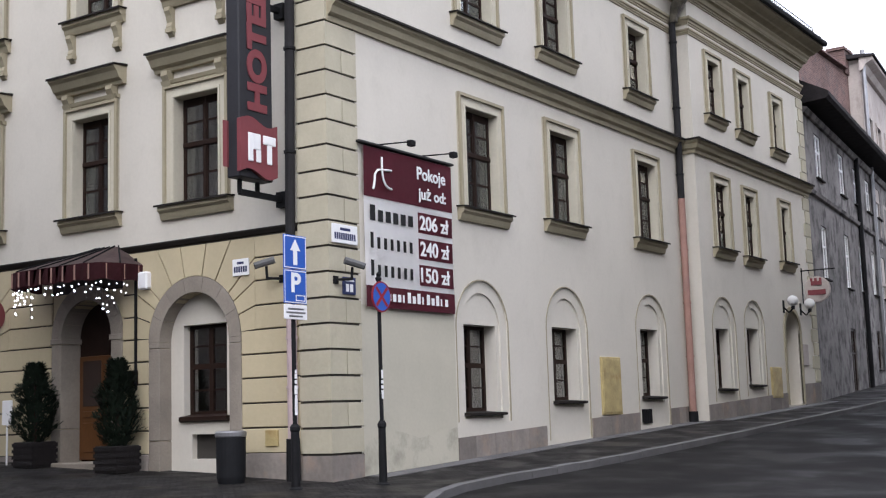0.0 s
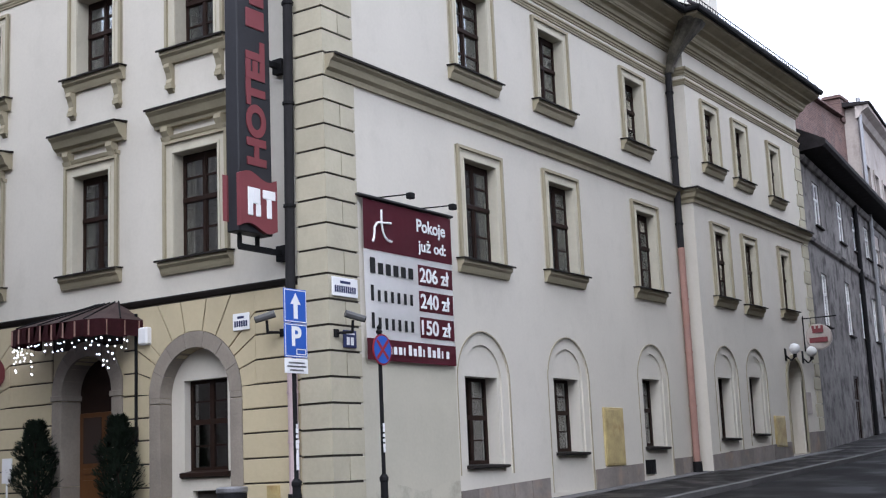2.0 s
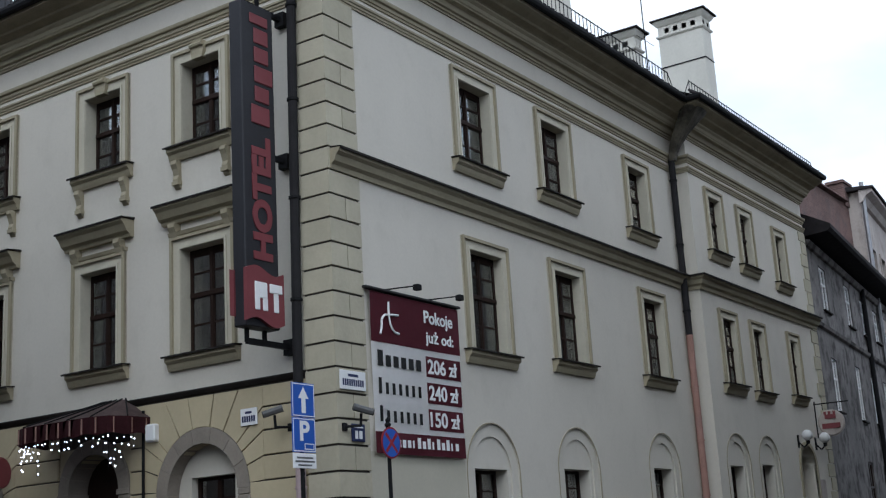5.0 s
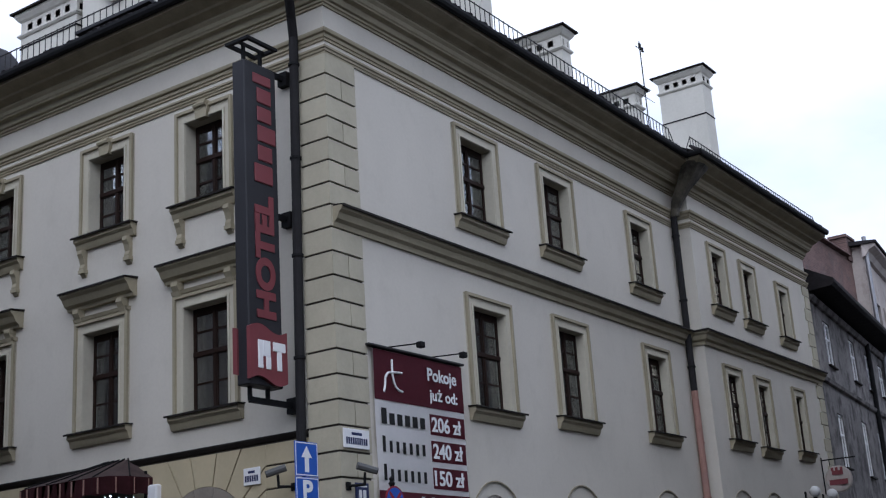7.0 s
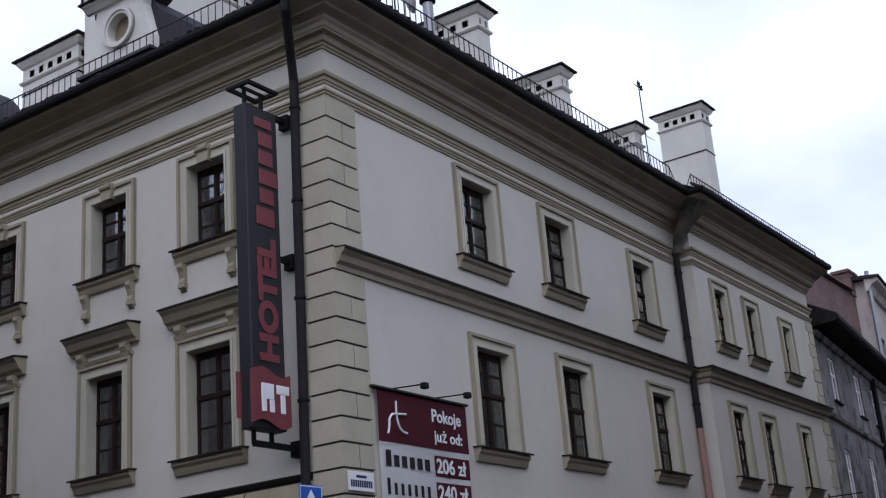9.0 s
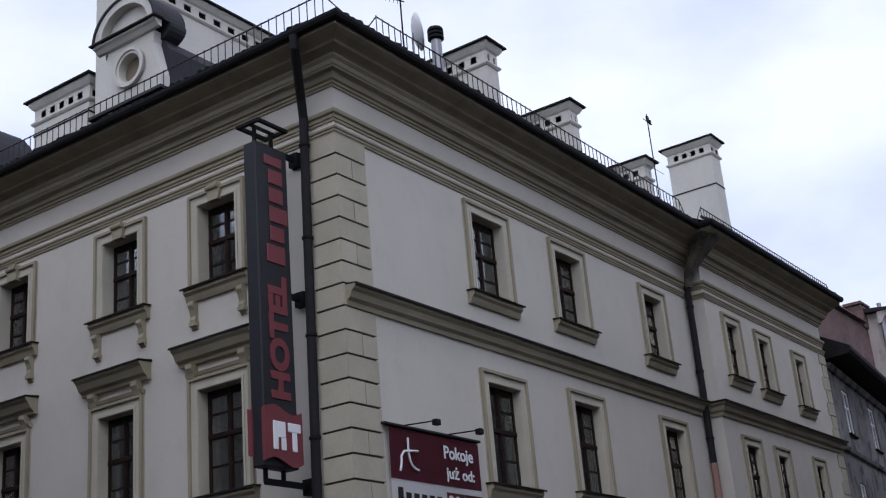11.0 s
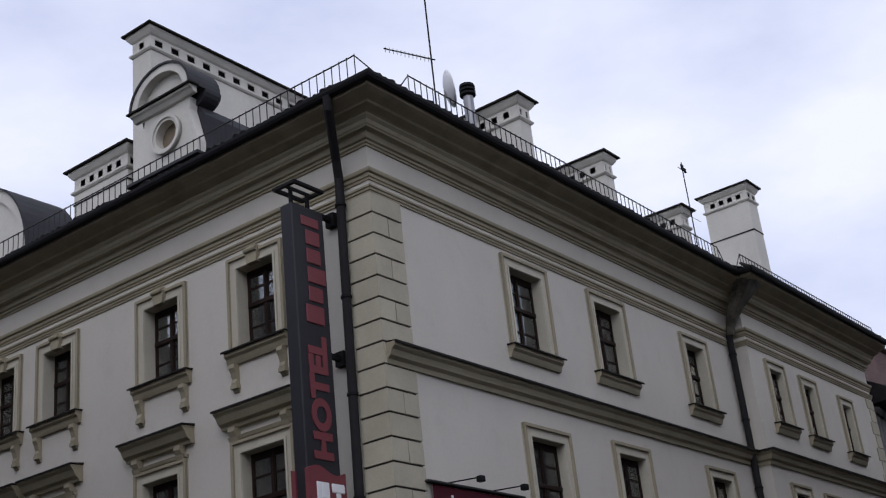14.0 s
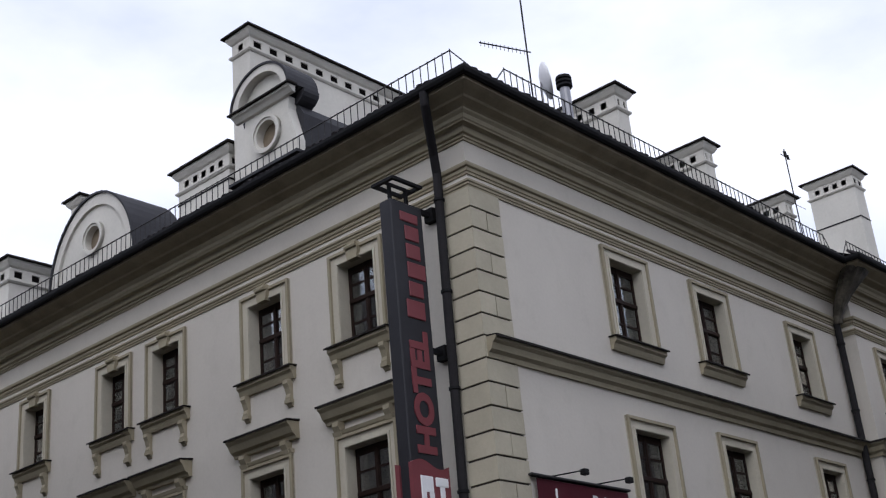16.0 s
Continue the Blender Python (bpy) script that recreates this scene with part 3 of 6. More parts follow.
# entrance arch, window niche and the next arch on the entrance front
def stone_arch(f, c, inner, outer, z0, spring, pieces, proud, label):
    """A surround of separate stones: jambs, imposts and voussoirs."""
    bm = bmesh.new()
    lip = 0.02 if pieces == 8 else 0.0
    brick_shape(bm, f, c - outer - lip, c - inner + lip * 2, -proud - lip, 0.45, spring - 0.05, spring + 0.06, 0.01)
    owner = part("arch_surround", bm, SANDSTONE, hotel, label)
    bm = bmesh.new()
    brick_shape(bm, f, c + inner - lip * 2, c + outer + lip, -proud - lip, 0.45, spring - 0.05, spring + 0.06, 0.01)
    part("impost", bm, SANDSTONE, owner)
    for s in (-1, 1):
        zs = [z0, z0 + 0.75, spring - 0.055]
        for a, b in zip(zs, zs[1:]):
            bm = bmesh.new()
            brick_shape(bm, f, min(c + s * inner, c + s * outer), max(c + s * inner, c + s * outer), -proud, 0.45, a + 0.004, b - 0.004, 0.01)
            part("stone", bm, SANDSTONE, owner)
    for k in range(pieces):
        t0, t1 = math.pi * k / pieces + 0.004, math.pi * (k + 1) / pieces - 0.004
        m = 4
        ts = [t0 + (t1 - t0) * i / m for i in range(m + 1)]
        bm = bmesh.new()
        prism(bm, f, [(c + outer * math.cos(t), spring + 0.06 + outer * math.sin(t)) for t in ts] + [(c + inner * math.cos(t), spring + 0.06 + inner * math.sin(t)) for t in reversed(ts)], -proud, 0.45)
        part("stone", bm, SANDSTONE, owner)
    return owner


for c, z0, spr in ((W_C, 0.0, 2.56), (O_C, 0.3, 2.6)):
    surround = stone_arch(at_left, c, 0.90, 1.20, z0, spr, 7, 0.05, "weathered grey sandstone arch round a recessed window")
    bm = bmesh.new()
    sheet(bm, at_left, arch(c, 0.93, z0, spr + 0.06), [rect(c - 0.56, c + 0.56, 1.14 + 0.05, 2.93), rect(c - 0.36, c + 0.36, 0.40, 0.86)], 0.26, 0.5)
    part("niche_wall", bm, PLASTER, surround)
    bm = bmesh.new()
    run(bm, at_left, [(0.45, 1.24), (0.17, 1.19), (0.17, 1.12), (0.22, 1.09), (0.45, 1.14)], c - 0.62, c + 0.62)
    part("sill", bm, WOOD, surround, "dark wooden sill")
    sash_set(at_left, surround, c - 0.56, c + 0.56, 1.2, 2.93, 0.42)
    # dark sheet in the opening stands for the unlit basement behind it
    bm = bmesh.new()
    brick_shape(bm, at_left, c - 0.36, c + 0.36, 0.4, 0.46, 0.40, 0.86)
    part("basement_dark", bm, JOINT, surround)

entrance = stone_arch(at_left, D_C, 0.74, 1.04, 0.28, 2.80, 8, 0.06, "grey sandstone entrance arch with moulded imposts")
bm = bmesh.new()
brick_shape(bm, at_left, D_C - 0.74, D_C + 0.74, 0.42, 0.5, 0.4, 2.5, 0.01)
door = part("door", bm, DOORWOOD, entrance, "varnished brown panelled wooden door")
for u0, u1, z0, z1 in ((-0.62, -0.08, 0.55, 1.15), (0.08, 0.62, 0.55, 1.15), (-0.62, -0.08, 1.25, 1.38), (0.08, 0.62, 1.25, 1.38)):
    bm = bmesh.new()
    brick_shape(bm, at_left, D_C + u0, D_C + u1, 0.395, 0.43, z0, z1, 0.015)
    part("door_panel", bm, DOORWOOD, entrance)
# opaque panels: the unlit hall behind is put into their colour
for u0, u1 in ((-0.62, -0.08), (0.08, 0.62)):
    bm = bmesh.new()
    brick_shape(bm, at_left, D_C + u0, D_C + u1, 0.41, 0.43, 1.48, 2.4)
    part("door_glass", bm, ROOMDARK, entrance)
bm = bmesh.new()
prism(bm, at_left, arch(D_C, 0.75, 2.45, 2.84), 0.44, 0.5)
part("fanlight", bm, WOOD, entrance, "dark fanlight")
bm = bmesh.new()
tube(bm, (0.37, D_C - 0.02, 1.42), (0.37, D_C - 0.02, 1.62), 0.02)
part("door_handle", bm, STEEL, entrance)
bm = bmesh.new()
brick_shape(bm, at_left, D_C - 0.95, D_C + 0.95, -0.35, 0.5, 0.1, 0.37, 0.02)
part("doorstep", bm, SANDSTONE, entrance)

# far doorway on the side street
bm = bmesh.new()
prism(bm, at_right_far, arch(23.22, 0.74, 1.05, 3.38), 0.45, 0.52)
side_door = part("door", bm, TRIM, hotel, "closed arched side door")
bm = bmesh.new()
for k in range(14):
    t0, t1 = math.pi * k / 14, math.pi * (k + 1) / 14
    prism(bm, at_right_far, [(23.22 + r * math.cos(t), 3.38 + r * math.sin(t)) for r, t in ((0.73, t0), (0.86, t0), (0.86, t1), (0.73, t1))], 0.05, -0.04)
for s in (-1, 1):
    brick_shape(bm, at_right_far, 23.22 + s * 0.795 - 0.065, 23.22 + s * 0.795 + 0.065, -0.04, 0.05, 1.1, 3.38)
part("door_surround", bm, TRIM, side_door)

# mouldings that run round the house
PATH = [(0, FAR_Y), (0, 0), (BREAK, 0), (BREAK, -STEP), (FAR_U, -STEP)]
bm = bmesh.new()
sweep(bm, PATH, [(0.0, 11.63), (0.03, 11.63), (0.035, 11.67), (0.055, 11.68), (0.06, 11.72), (0.085, 11.735), (0.09, 11.775), (0.0, 11.80)])
part("lower_band", bm, TRIM, hotel)
bm = bmesh.new()
sweep(bm, PATH, [(0.0, 11.91), (0.03, 11.91), (0.035, 11.96), (0.06, 11.965), (0.07, 12.03), (0.115, 12.05), (0.13, 12.09), (0.13, 12.12), (0.0, 12.14)])
part("upper_band", bm, TRIM, hotel)
bm = bmesh.new()
sweep(bm, PATH, [(0.0, 12.65), (0.035, 12.65), (0.04, 12.69), (0.075, 12.70), (0.08, 12.745), (0.13, 12.76), (0.14, 12.78), (0.17, 12.86), (0.20, 12.88), (0.29, 12.885), (0.30, 12.91), (0.33, 12.93), (0.36, 13.0), (0.42, 13.045), (0.44, 13.075), (0.0, 13.08)])
part("eaves_cornice", bm, TRIM, hotel, "deep moulded eaves cornice")
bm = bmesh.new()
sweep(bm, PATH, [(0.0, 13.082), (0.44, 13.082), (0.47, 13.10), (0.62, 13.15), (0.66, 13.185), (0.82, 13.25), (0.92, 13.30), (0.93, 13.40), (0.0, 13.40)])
part("soffit", bm, SOFFIT, hotel, "brown-stained coved soffit, eaves shade put into its darker colour")
bm = bmesh.new()
sweep(bm, PATH, [(0.90, 13.41), (0.94, 13.36), (1.0, 13.345), (1.05, 13.37), (1.08, 13.43), (1.08, 13.49), (1.055, 13.49), (1.045, 13.44), (0.98, 13.40), (0.94, 13.43), (0.94, 13.48), (0.90, 13.48)])
part("gutter", bm, IRON, hotel, "dark metal gutter")
STRING = [(0.0, 8.17), (0.05, 8.17), (0.07, 8.26), (0.14, 8.31), (0.18, 8.42), (0.25, 8.47), (0.26, 8.54), (0.0, 8.56)]
CAP = [(0.0, 8.562), (0.28, 8.545), (0.28, 8.51), (0.30, 8.51), (0.30, 8.56), (0.0, 8.60)]
for prof, mat, name in ((STRING, TRIM, "string_course"), (CAP, LEAD, "string_cap")):
    bm = bmesh.new()
    sweep(bm, [(0.02, 0), (BREAK, 0), (BREAK, -STEP), (FAR_U, -STEP)], prof)
    part(name, bm, mat, hotel)
bm = bmesh.new()
run(bm, at_left, [(0.0, 4.44), (-0.05, 4.45), (-0.09, 4.52), (-0.09, 4.545), (0.0, 4.57)], 0.68, FAR_Y)
part("string_course", bm, LEAD, hotel, "thin dark ledge over the ground floor")

# roof: two wings with a hip at the corner
bm = bmesh.new()
E0, R0, SL = -0.98, 5.2, 0.62
zr = 13.50 + (R0 - E0) * SL
v = {k: bm.verts.new(p) for k, p in {"ec": (E0, E0, 13.50), "el": (E0, FAR_Y, 13.50), "er": (FAR_U + 0.2, E0 - 0.1, 13.50), "rc": (R0, R0, zr), "rl": (R0, FAR_Y, zr), "rr": (FAR_U + 0.2, R0, zr), "ic": (11.2, 11.2, 13.50), "il": (11.2, FAR_Y, 13.50), "ir": (FAR_U + 0.2, 11.2, 13.50)}.items()}
for q in (("ec", "el", "rl", "rc"), ("ec", "rc", "rr", "er"), ("rc", "rl", "il", "ic"), ("rc", "ic", "ir", "rr")):
    bm.faces.new([v[k] for k in q])
strip = [bm.verts.new(p) for p in ((BREAK - 0.96, E0 - STEP, 13.44), (FAR_U + 0.2, E0 - STEP, 13.42), (FAR_U + 0.2, 1.2, 14.80), (BREAK - 0.96, 1.2, 14.80))]
bm.faces.new(strip)
bmesh.ops.solidify(bm, geom=bm.faces[:], thickness=0.12)
roof = part("roof", bm, ROOF, hotel, "dark tiled hipped roof")


def roof_z(x, y):
    return 13.48 + (min(x, y) - E0) * SL


# snow guards along the eaves
def snow_guard(name, f_place, u0, u1, step):
    pts = []
    n = int((u1 - u0) / step)
    for i in range(n + 1):
        u = u0 + (u1 - u0) * i / n
        pts.append(f_place(u))
    guard = thing(name, pts[0], "low metal snow guard standing on the roof edge", "snow guard", "snow guards on the roof")
    for h, r in ((0.55, 0.015), (0.12, 0.011)):
        bm = bmesh.new()
        tube(bm, Vector(pts[0]) + Vector((0, 0, h)), Vector(pts[-1]) + Vector((0, 0, h)), r, n=6)
        part("rail", bm, GUARD, guard)
    bm = bmesh.new()
    tube(bm, Vector(pts[0]) - Vector((0, 0, 0.1)), Vector(pts[0]) + Vector((0, 0, 0.58)), 0.011, n=6)
    first = part("post", bm, GUARD, guard)
    for p in pts[1:]:
        ob = first.copy()
        scene.collection.objects.link(ob)
        ob.location = Vector(p) - Vector(pts[0])
    way = (Vector(pts[-1]) - Vector(pts[0])).normalized()
    for p, k in ((pts[0], -1), (pts[-1], 1)):
        bm = bmesh.new()
        tube(bm, Vector(p) + Vector((0, 0, 0.55)), Vector(p) + way * k * 0.45 - Vector((0, 0, 0.02)), 0.014, n=6)
        part("strut", bm, GUARD, guard)
    return guard


snow_guard("snow_guard", lambda u: (-0.7, u, roof_z(-0.7, 9)), -0.47, 23.0, 0.2)
snow_guard("snow_guard", lambda u: (u, -0.7, roof_z(9, -0.7)), 0.67, 14.5, 0.2)
snow_guard("snow_guard", lambda u: (u, -1.05, 13.5), 15.15, 25.6, 0.2)


# first course of roof tiles over the gutters
def eaves_tiles(slope, spots):
    """Half-round tiles that share one mesh; slope is the way up the roof."""
    way, first = Vector((*slope, SL)).normalized(), None
    side = Vector((-slope[1], slope[0], 0))
    up = way.cross(side) * (1 if way.cross(side).z > 0 else -1)
    for p in spots:
        if first is None:
            bm = bmesh.new()
            ends = []
            for q, r in ((0.0, 0.098), (0.42, 0.085)):
                ends.append([bm.verts.new(way * q + side * r * math.cos(math.pi * i / 6) + up * 0.075 * math.sin(math.pi * i / 6)) for i in range(7)])
            for i in range(6):
                bm.faces.new((ends[0][i], ends[0][i + 1], ends[1][i + 1], ends[1][i]))
            bm.faces.new(ends[0])
            bm.faces.new(ends[1])
            first = ob = part("roof_tile", bm, ROOF, roof)
        else:
            ob = new("roof_tile", first.data)
            ob.parent = roof
        ob.location = Vector(p) + Vector((0, 0, random.uniform(-0.012, 0.022)))
        ob.rotation_euler = (random.uniform(-0.03, 0.03), random.uniform(-0.03, 0.03), random.uniform(-0.05, 0.05))


eaves_tiles((1, 0), [(-1.02 + random.uniform(-0.03, 0.02), -0.7 + 0.2 * i, 13.47) for i in range(94)])
eaves_tiles((0, 1), [(-0.7 + 0.2 * i, -1.02 + random.uniform(-0.03, 0.02), 13.47) for i in range(77)])
eaves_tiles((0, 1), [(15.0 + 0.2 * i, -1.44 + random.uniform(-0.03, 0.02), 13.44) for i in range(54)])

# chimneys
def chimney(x0, x1, y0, y1, top, base, label, belt=None):
    t = thing("chimney", ((x0 + x1) / 2, (y0 + y1) / 2, base), label, "chimney", "rendered chimneys on the roof")
    bm = bmesh.new()
    hole = 0.13
    zh = top - 0.62
    brick_shape(bm, at_right, x0, x1, y0, y1, base, zh)
    brick_shape(bm, at_right, x0, x1, y0, y1, zh + hole + 0.08, top - 0.22)
    nx, ny = max(2, int((x1 - x0) / (0.36 if x1 - x0 < 3 else 0.58))), max(2, int((y1 - y0) / 0.36))
    for i in range(nx + 1):
        c = x0 + (x1 - x0) * i / nx
        w = 0.1 if x1 - x0 < 3 else 0.16
        a, b = max(x0, c - w), min(x1, c + w)
        brick_shape(bm, at_right, a, b, y0, y1, zh, zh + hole + 0.08)
    for i in range(1, ny):
        c = y0 + (y1 - y0) * i / ny
        brick_shape(bm, at_right, x0, x0 + 0.12, c - 0.1, c + 0.1, zh, zh + hole + 0.08)
    part("shaft", bm, CHIMNEY, t, "off-white rendered stack with a row of flue holes")
    # black core just behind the holes stands for their shade
    bm = bmesh.new()
    brick_shape(bm, at_right, x0 + 0.05, x1 - 0.05, y0 + 0.03, y1 - 0.03, zh + 0.01, zh + hole + 0.07)
    part("flue", bm, FLUE, t)
    bm = bmesh.new()
    sweep(bm, [(x1, y1), (x0, y1), (x0, y0), (x1, y0), (x1, y1)], [(0, zh - 0.2), (0.04, zh - 0.18), (0.08, zh - 0.13), (0.08, zh - 0.09), (0, zh - 0.07)])
    sweep(bm, [(x1, y1), (x0, y1), (x0, y0), (x1, y0), (x1, y1)], [(0, top - 0.32), (0.06, top - 0.27), (0.14, top - 0.15), (0.14, top - 0.06), (0, top - 0.06)])
    part("moulding", bm, CHIMNEY, t)
    bm = bmesh.new()
    a, b = 0.24, (top - 0.07)
    lo = [bm.verts.new(p) for p in ((x0 - a, y0 - a, b), (x1 + a, y0 - a, b), (x1 + a, y1 + a, b), (x0 - a, y1 + a, b))]
    md = [bm.verts.new(p) for p in ((x0 - a, y0 - a, b + 0.05), (x1 + a, y0 - a, b + 0.05), (x1 + a, y1 + a, b + 0.05), (x0 - a, y1 + a, b + 0.05))]
    hi = [bm.verts.new(p) for p in ((x0 + 0.1, y0 + 0.1, b + 0.16), (x1 - 0.1, y0 + 0.1, b + 0.16), (x1 - 0.1, y1 - 0.1, b + 0.16), (x0 + 0.1, y1 - 0.1, b + 0.16))]
    bm.faces.new(lo)
    bm.faces.new(hi)
    for p, q in ((lo, md), (md, hi)):
        for i in range(4):
            bm.faces.new((p[i], p[(i + 1) % 4], q[(i + 1) % 4], q[i]))
    part("cap", bm, LEAD, t, "dark sheet-metal cap")
    if belt:
        bm = bmesh.new()
        brick_shape(bm, at_right, x0 - 0.02, x1 + 0.02, y0 - 0.02, y1 + 0.02, belt, belt + 0.05)
        part("belt", bm, IRON, t, "dark iron band")
    return t


TALL = "off-white rendered chimney with dark metal cap on the roof"
chimney(11.15, 11.75, 3.15, 4.9, 19.55, 15.5, TALL)
chimney(15.95, 16.5, 3.15, 5.2, 19.3, 15.5, TALL)
chimney(21.15, 21.7, 3.15, 4.6, 18.95, 15.5, "small off-white rendered chimney with dark metal cap")
chimney(27.95, 28.8, 3.2, 5.1, 22.1, 13.5, "tall off-white rendered chimney with iron band and metal cap", 20.0)
chimney(3.6, 11.0, 10.55, 11.35, 22.15, 15.5, "long off-white rendered chimney wall with flue holes")
chimney(3.6, 4.4, 11.6, 14.0, 18.7, 15.5, TALL, 17.55)
chimney(0.75, 6.0, 18.5, 19.3, 16.8, 14.0, "long off-white rendered chimney wall with flue holes")
chimney(3.6, 4.3, 19.25, 19.85, 20.0, 14.5, TALL)


# dormers on the entrance front
def half_round(c, z, r, n=20, squash=1.0):
    return [(c + r * math.cos(math.pi * i / n), z + squash * r * math.sin(math.pi * i / n)) for i in range(n + 1)]


def eye_ring(c, z, r, f, d):
    bm = bmesh.new()
    n = 24
    for k in range(n):
        t0, t1 = 6.2832 * k / n, 6.2832 * (k + 1) / n
        for ri, ro, out in ((r * 0.72, r, -0.07), (r * 0.86, r, -0.11)):
            prism(bm, f, [(c + q * math.cos(t), z + q * math.sin(t)) for q, t in ((ri, t0), (ro, t0), (ro, t1), (ri, t1))], d + 0.02, d + out)
    return bm


def circle(c, z, r, n=24):
    return [(c + r * math.cos(6.2832 * i / n), z + r * math.sin(6.2832 * i / n)) for i in range(n)]


def dormer_round(c, half, z0, top, eye_z):
    """A half-round gable dormer with an oculus and a metal barrel roof."""
    t = thing("dormer", (0.3, c, z0), "half-round dormer with round eye window and dark metal roof", "dormer", "dormers on the entrance front")
    sq = (top - z0) / half
    bm = bmesh.new()
    sheet(bm, at_left, half_round(c, z0, half - 0.08, 24, sq), [circle(c, eye_z, 0.36)], 0.3, 0.5)
    part("gable", bm, CHIMNEY, t)
    bm = bmesh.new()
    a, b = half_round(c, z0, half - 0.26, 24, sq), half_round(c, z0, half, 24, sq)
    for k in range(24):
        prism(bm, at_left, [a[k], b[k], b[k + 1], a[k + 1]], 0.32, 0.22)
    part("arch_moulding", bm, CHIMNEY, t)
    part("eye_frame", eye_ring(c, eye_z, 0.48, at_left, 0.3), CHIMNEY, t)
    bm = bmesh.new()
    prism(bm, at_left, circle(c, eye_z, 0.37), 0.44, 0.46)
    part("eye_pane", bm, EYEPANEL, t, "brown boarded round opening")
    bm = bmesh.new()
    prism(bm, at_left, half_round(c, z0, half + 0.05, 24, sq) + list(reversed(half_round(c, z0, half, 24, sq))), 0.16, 1.9)
    part("barrel_roof", bm, BARREL, t, "dark metal barrel roof")
    return t


dormer_round(13.3, 1.95, 14.3, 16.65, 15.42)


def dormer_pediment(dy):
    """A tall dormer: body with an oculus, segmental pediment and a low metal roof."""
    f = lambda u, d, z: at_left(u + dy, d, z)
    t = thing("dormer", (0.3, 6.1 + dy, 14.4), "tall dormer with segmental pediment, round eye and metal roof", "dormer", "dormers on the entrance front")
    body = [(6.95, 14.2), (6.95, 15.9), (6.9, 16.2), (5.32, 16.2), (5.36, 15.9), (5.26, 15.55), (5.16, 15.2), (5.1, 15.0), (5.1, 14.2)]
    bm = bmesh.new()
    sheet(bm, f, body, [circle(6.1, 15.5, 0.36)], 0.3, 0.55)
    part("body", bm, CHIMNEY, t)
    part("eye_frame", eye_ring(6.1, 15.5, 0.49, f, 0.3), CHIMNEY, t)
    bm = bmesh.new()
    prism(bm, f, circle(6.1, 15.5, 0.37), 0.46, 0.48)
    part("eye_pane", bm, EYEPANEL, t, "brown boarded round opening")
    bm = bmesh.new()
    run(bm, f, [(0.3, 16.19), (0.22, 16.2), (0.14, 16.28), (0.08, 16.31), (0.08, 16.36), (0.3, 16.36)], 5.08, 7.18)
    part("dormer_cornice", bm, CHIMNEY, t)
    bm = bmesh.new()
    brick_shape(bm, f, 5.0, 7.24, 0.0, 0.3, 16.362, 16.40)
    part("cornice_cap", bm, LEAD, t)
    bm = bmesh.new()
    prism(bm, f, half_round(6.09, 16.36, 1.01, 20, 0.87) + list(reversed(half_round(6.09, 16.36, 0.8, 20, 0.87))), 0.32, 0.06)
    part("pediment_arch", bm, CHIMNEY, t)
    bm = bmesh.new()
    prism(bm, f, half_round(6.09, 16.35, 0.82, 20, 0.87), 0.28, 0.4)
    part("tympanum", bm, CHIMNEY, t)
    bm = bmesh.new()
    prism(bm, f, half_round(6.09, 16.36, 1.07, 20, 0.87) + list(reversed(half_round(6.09, 16.36, 1.01, 20, 0.87))), 0.02, 0.98)
    part("pediment_roof", bm, BARREL, t, "dark metal barrel roof")
    bm = bmesh.new()
    prism(bm, f, half_round(6.09, 16.36, 1.005, 20, 0.87), 0.41, 0.97)
    part("pediment_back", bm, BARREL, t)
    bm = bmesh.new()
    prism(bm, f, [(4.99, 16.355), (5.0, 16.27), (5.05, 16.18), (5.14, 16.1), (5.26, 16.04), (6.98, 16.04), (7.1, 16.1), (7.2, 16.2), (7.23, 16.355)], 0.5, 0.98)
    part("flare", bm, BARREL, t)
    bm = bmesh.new()
    run(bm, lambda u, d, z: Vector((u, d + dy, z)), [(5.12, 14.3), (5.12, 15.75), (5.3, 16.05), (6.9, 16.05), (7.0, 15.75), (7.0, 14.3)], 0.56, 3.4)
    part("cheek", bm, BARREL, t, "dark metal dormer cheeks")
    bm = bmesh.new()
    brick_shape(bm, f, 3.8, 6.1, -0.92, -0.3, 13.72, 13.79)
    part("snow_shelf", bm, BARREL, t)
    return t


dormer_pediment(0.0)

# roof fittings
dish = thing("satellite_dish", (6.1, 2.2, 16.3), "white satellite dish on a roof bracket", "satellite dish")
bm = bmesh.new()
lathe(bm, (6.1, 2.2, 17.3), [(0.02, 0.0), (0.25, 0.03), (0.42, 0.09), (0.5, 0.15), (0.5, 0.17), (0.42, 0.11), (0.02, 0.02)], 20, (0.66, -0.72, 0.2))
part("reflector", bm, WHITE, dish, smooth=True)
bm = bmesh.new()
tube(bm, (6.1, 2.2, 15.0), (6.1, 2.2, 17.3), 0.025)
part("mast", bm, STEEL, dish)
cowl = thing("flue_cowl", (7.6, 2.5, 15.6), "dark ribbed flue cowl on a steel pipe", "chimney cowl")
bm = bmesh.new()
tube(bm, (7.6, 2.5, 15.2), (7.6, 2.5, 17.9), 0.14, n=14)
part("flue_pipe", bm, STEEL, cowl)
bm = bmesh.new()
lathe(bm, (7.6, 2.5, 17.8), [(0.15, 0), (0.22, 0.04), (0.22, 0.1), (0.17, 0.13), (0.22, 0.16), (0.22, 0.22), (0.17, 0.25), (0.22, 0.28), (0.2, 0.36), (0.05, 0.41)], 16)
part("cowl", bm, IRON, cowl)
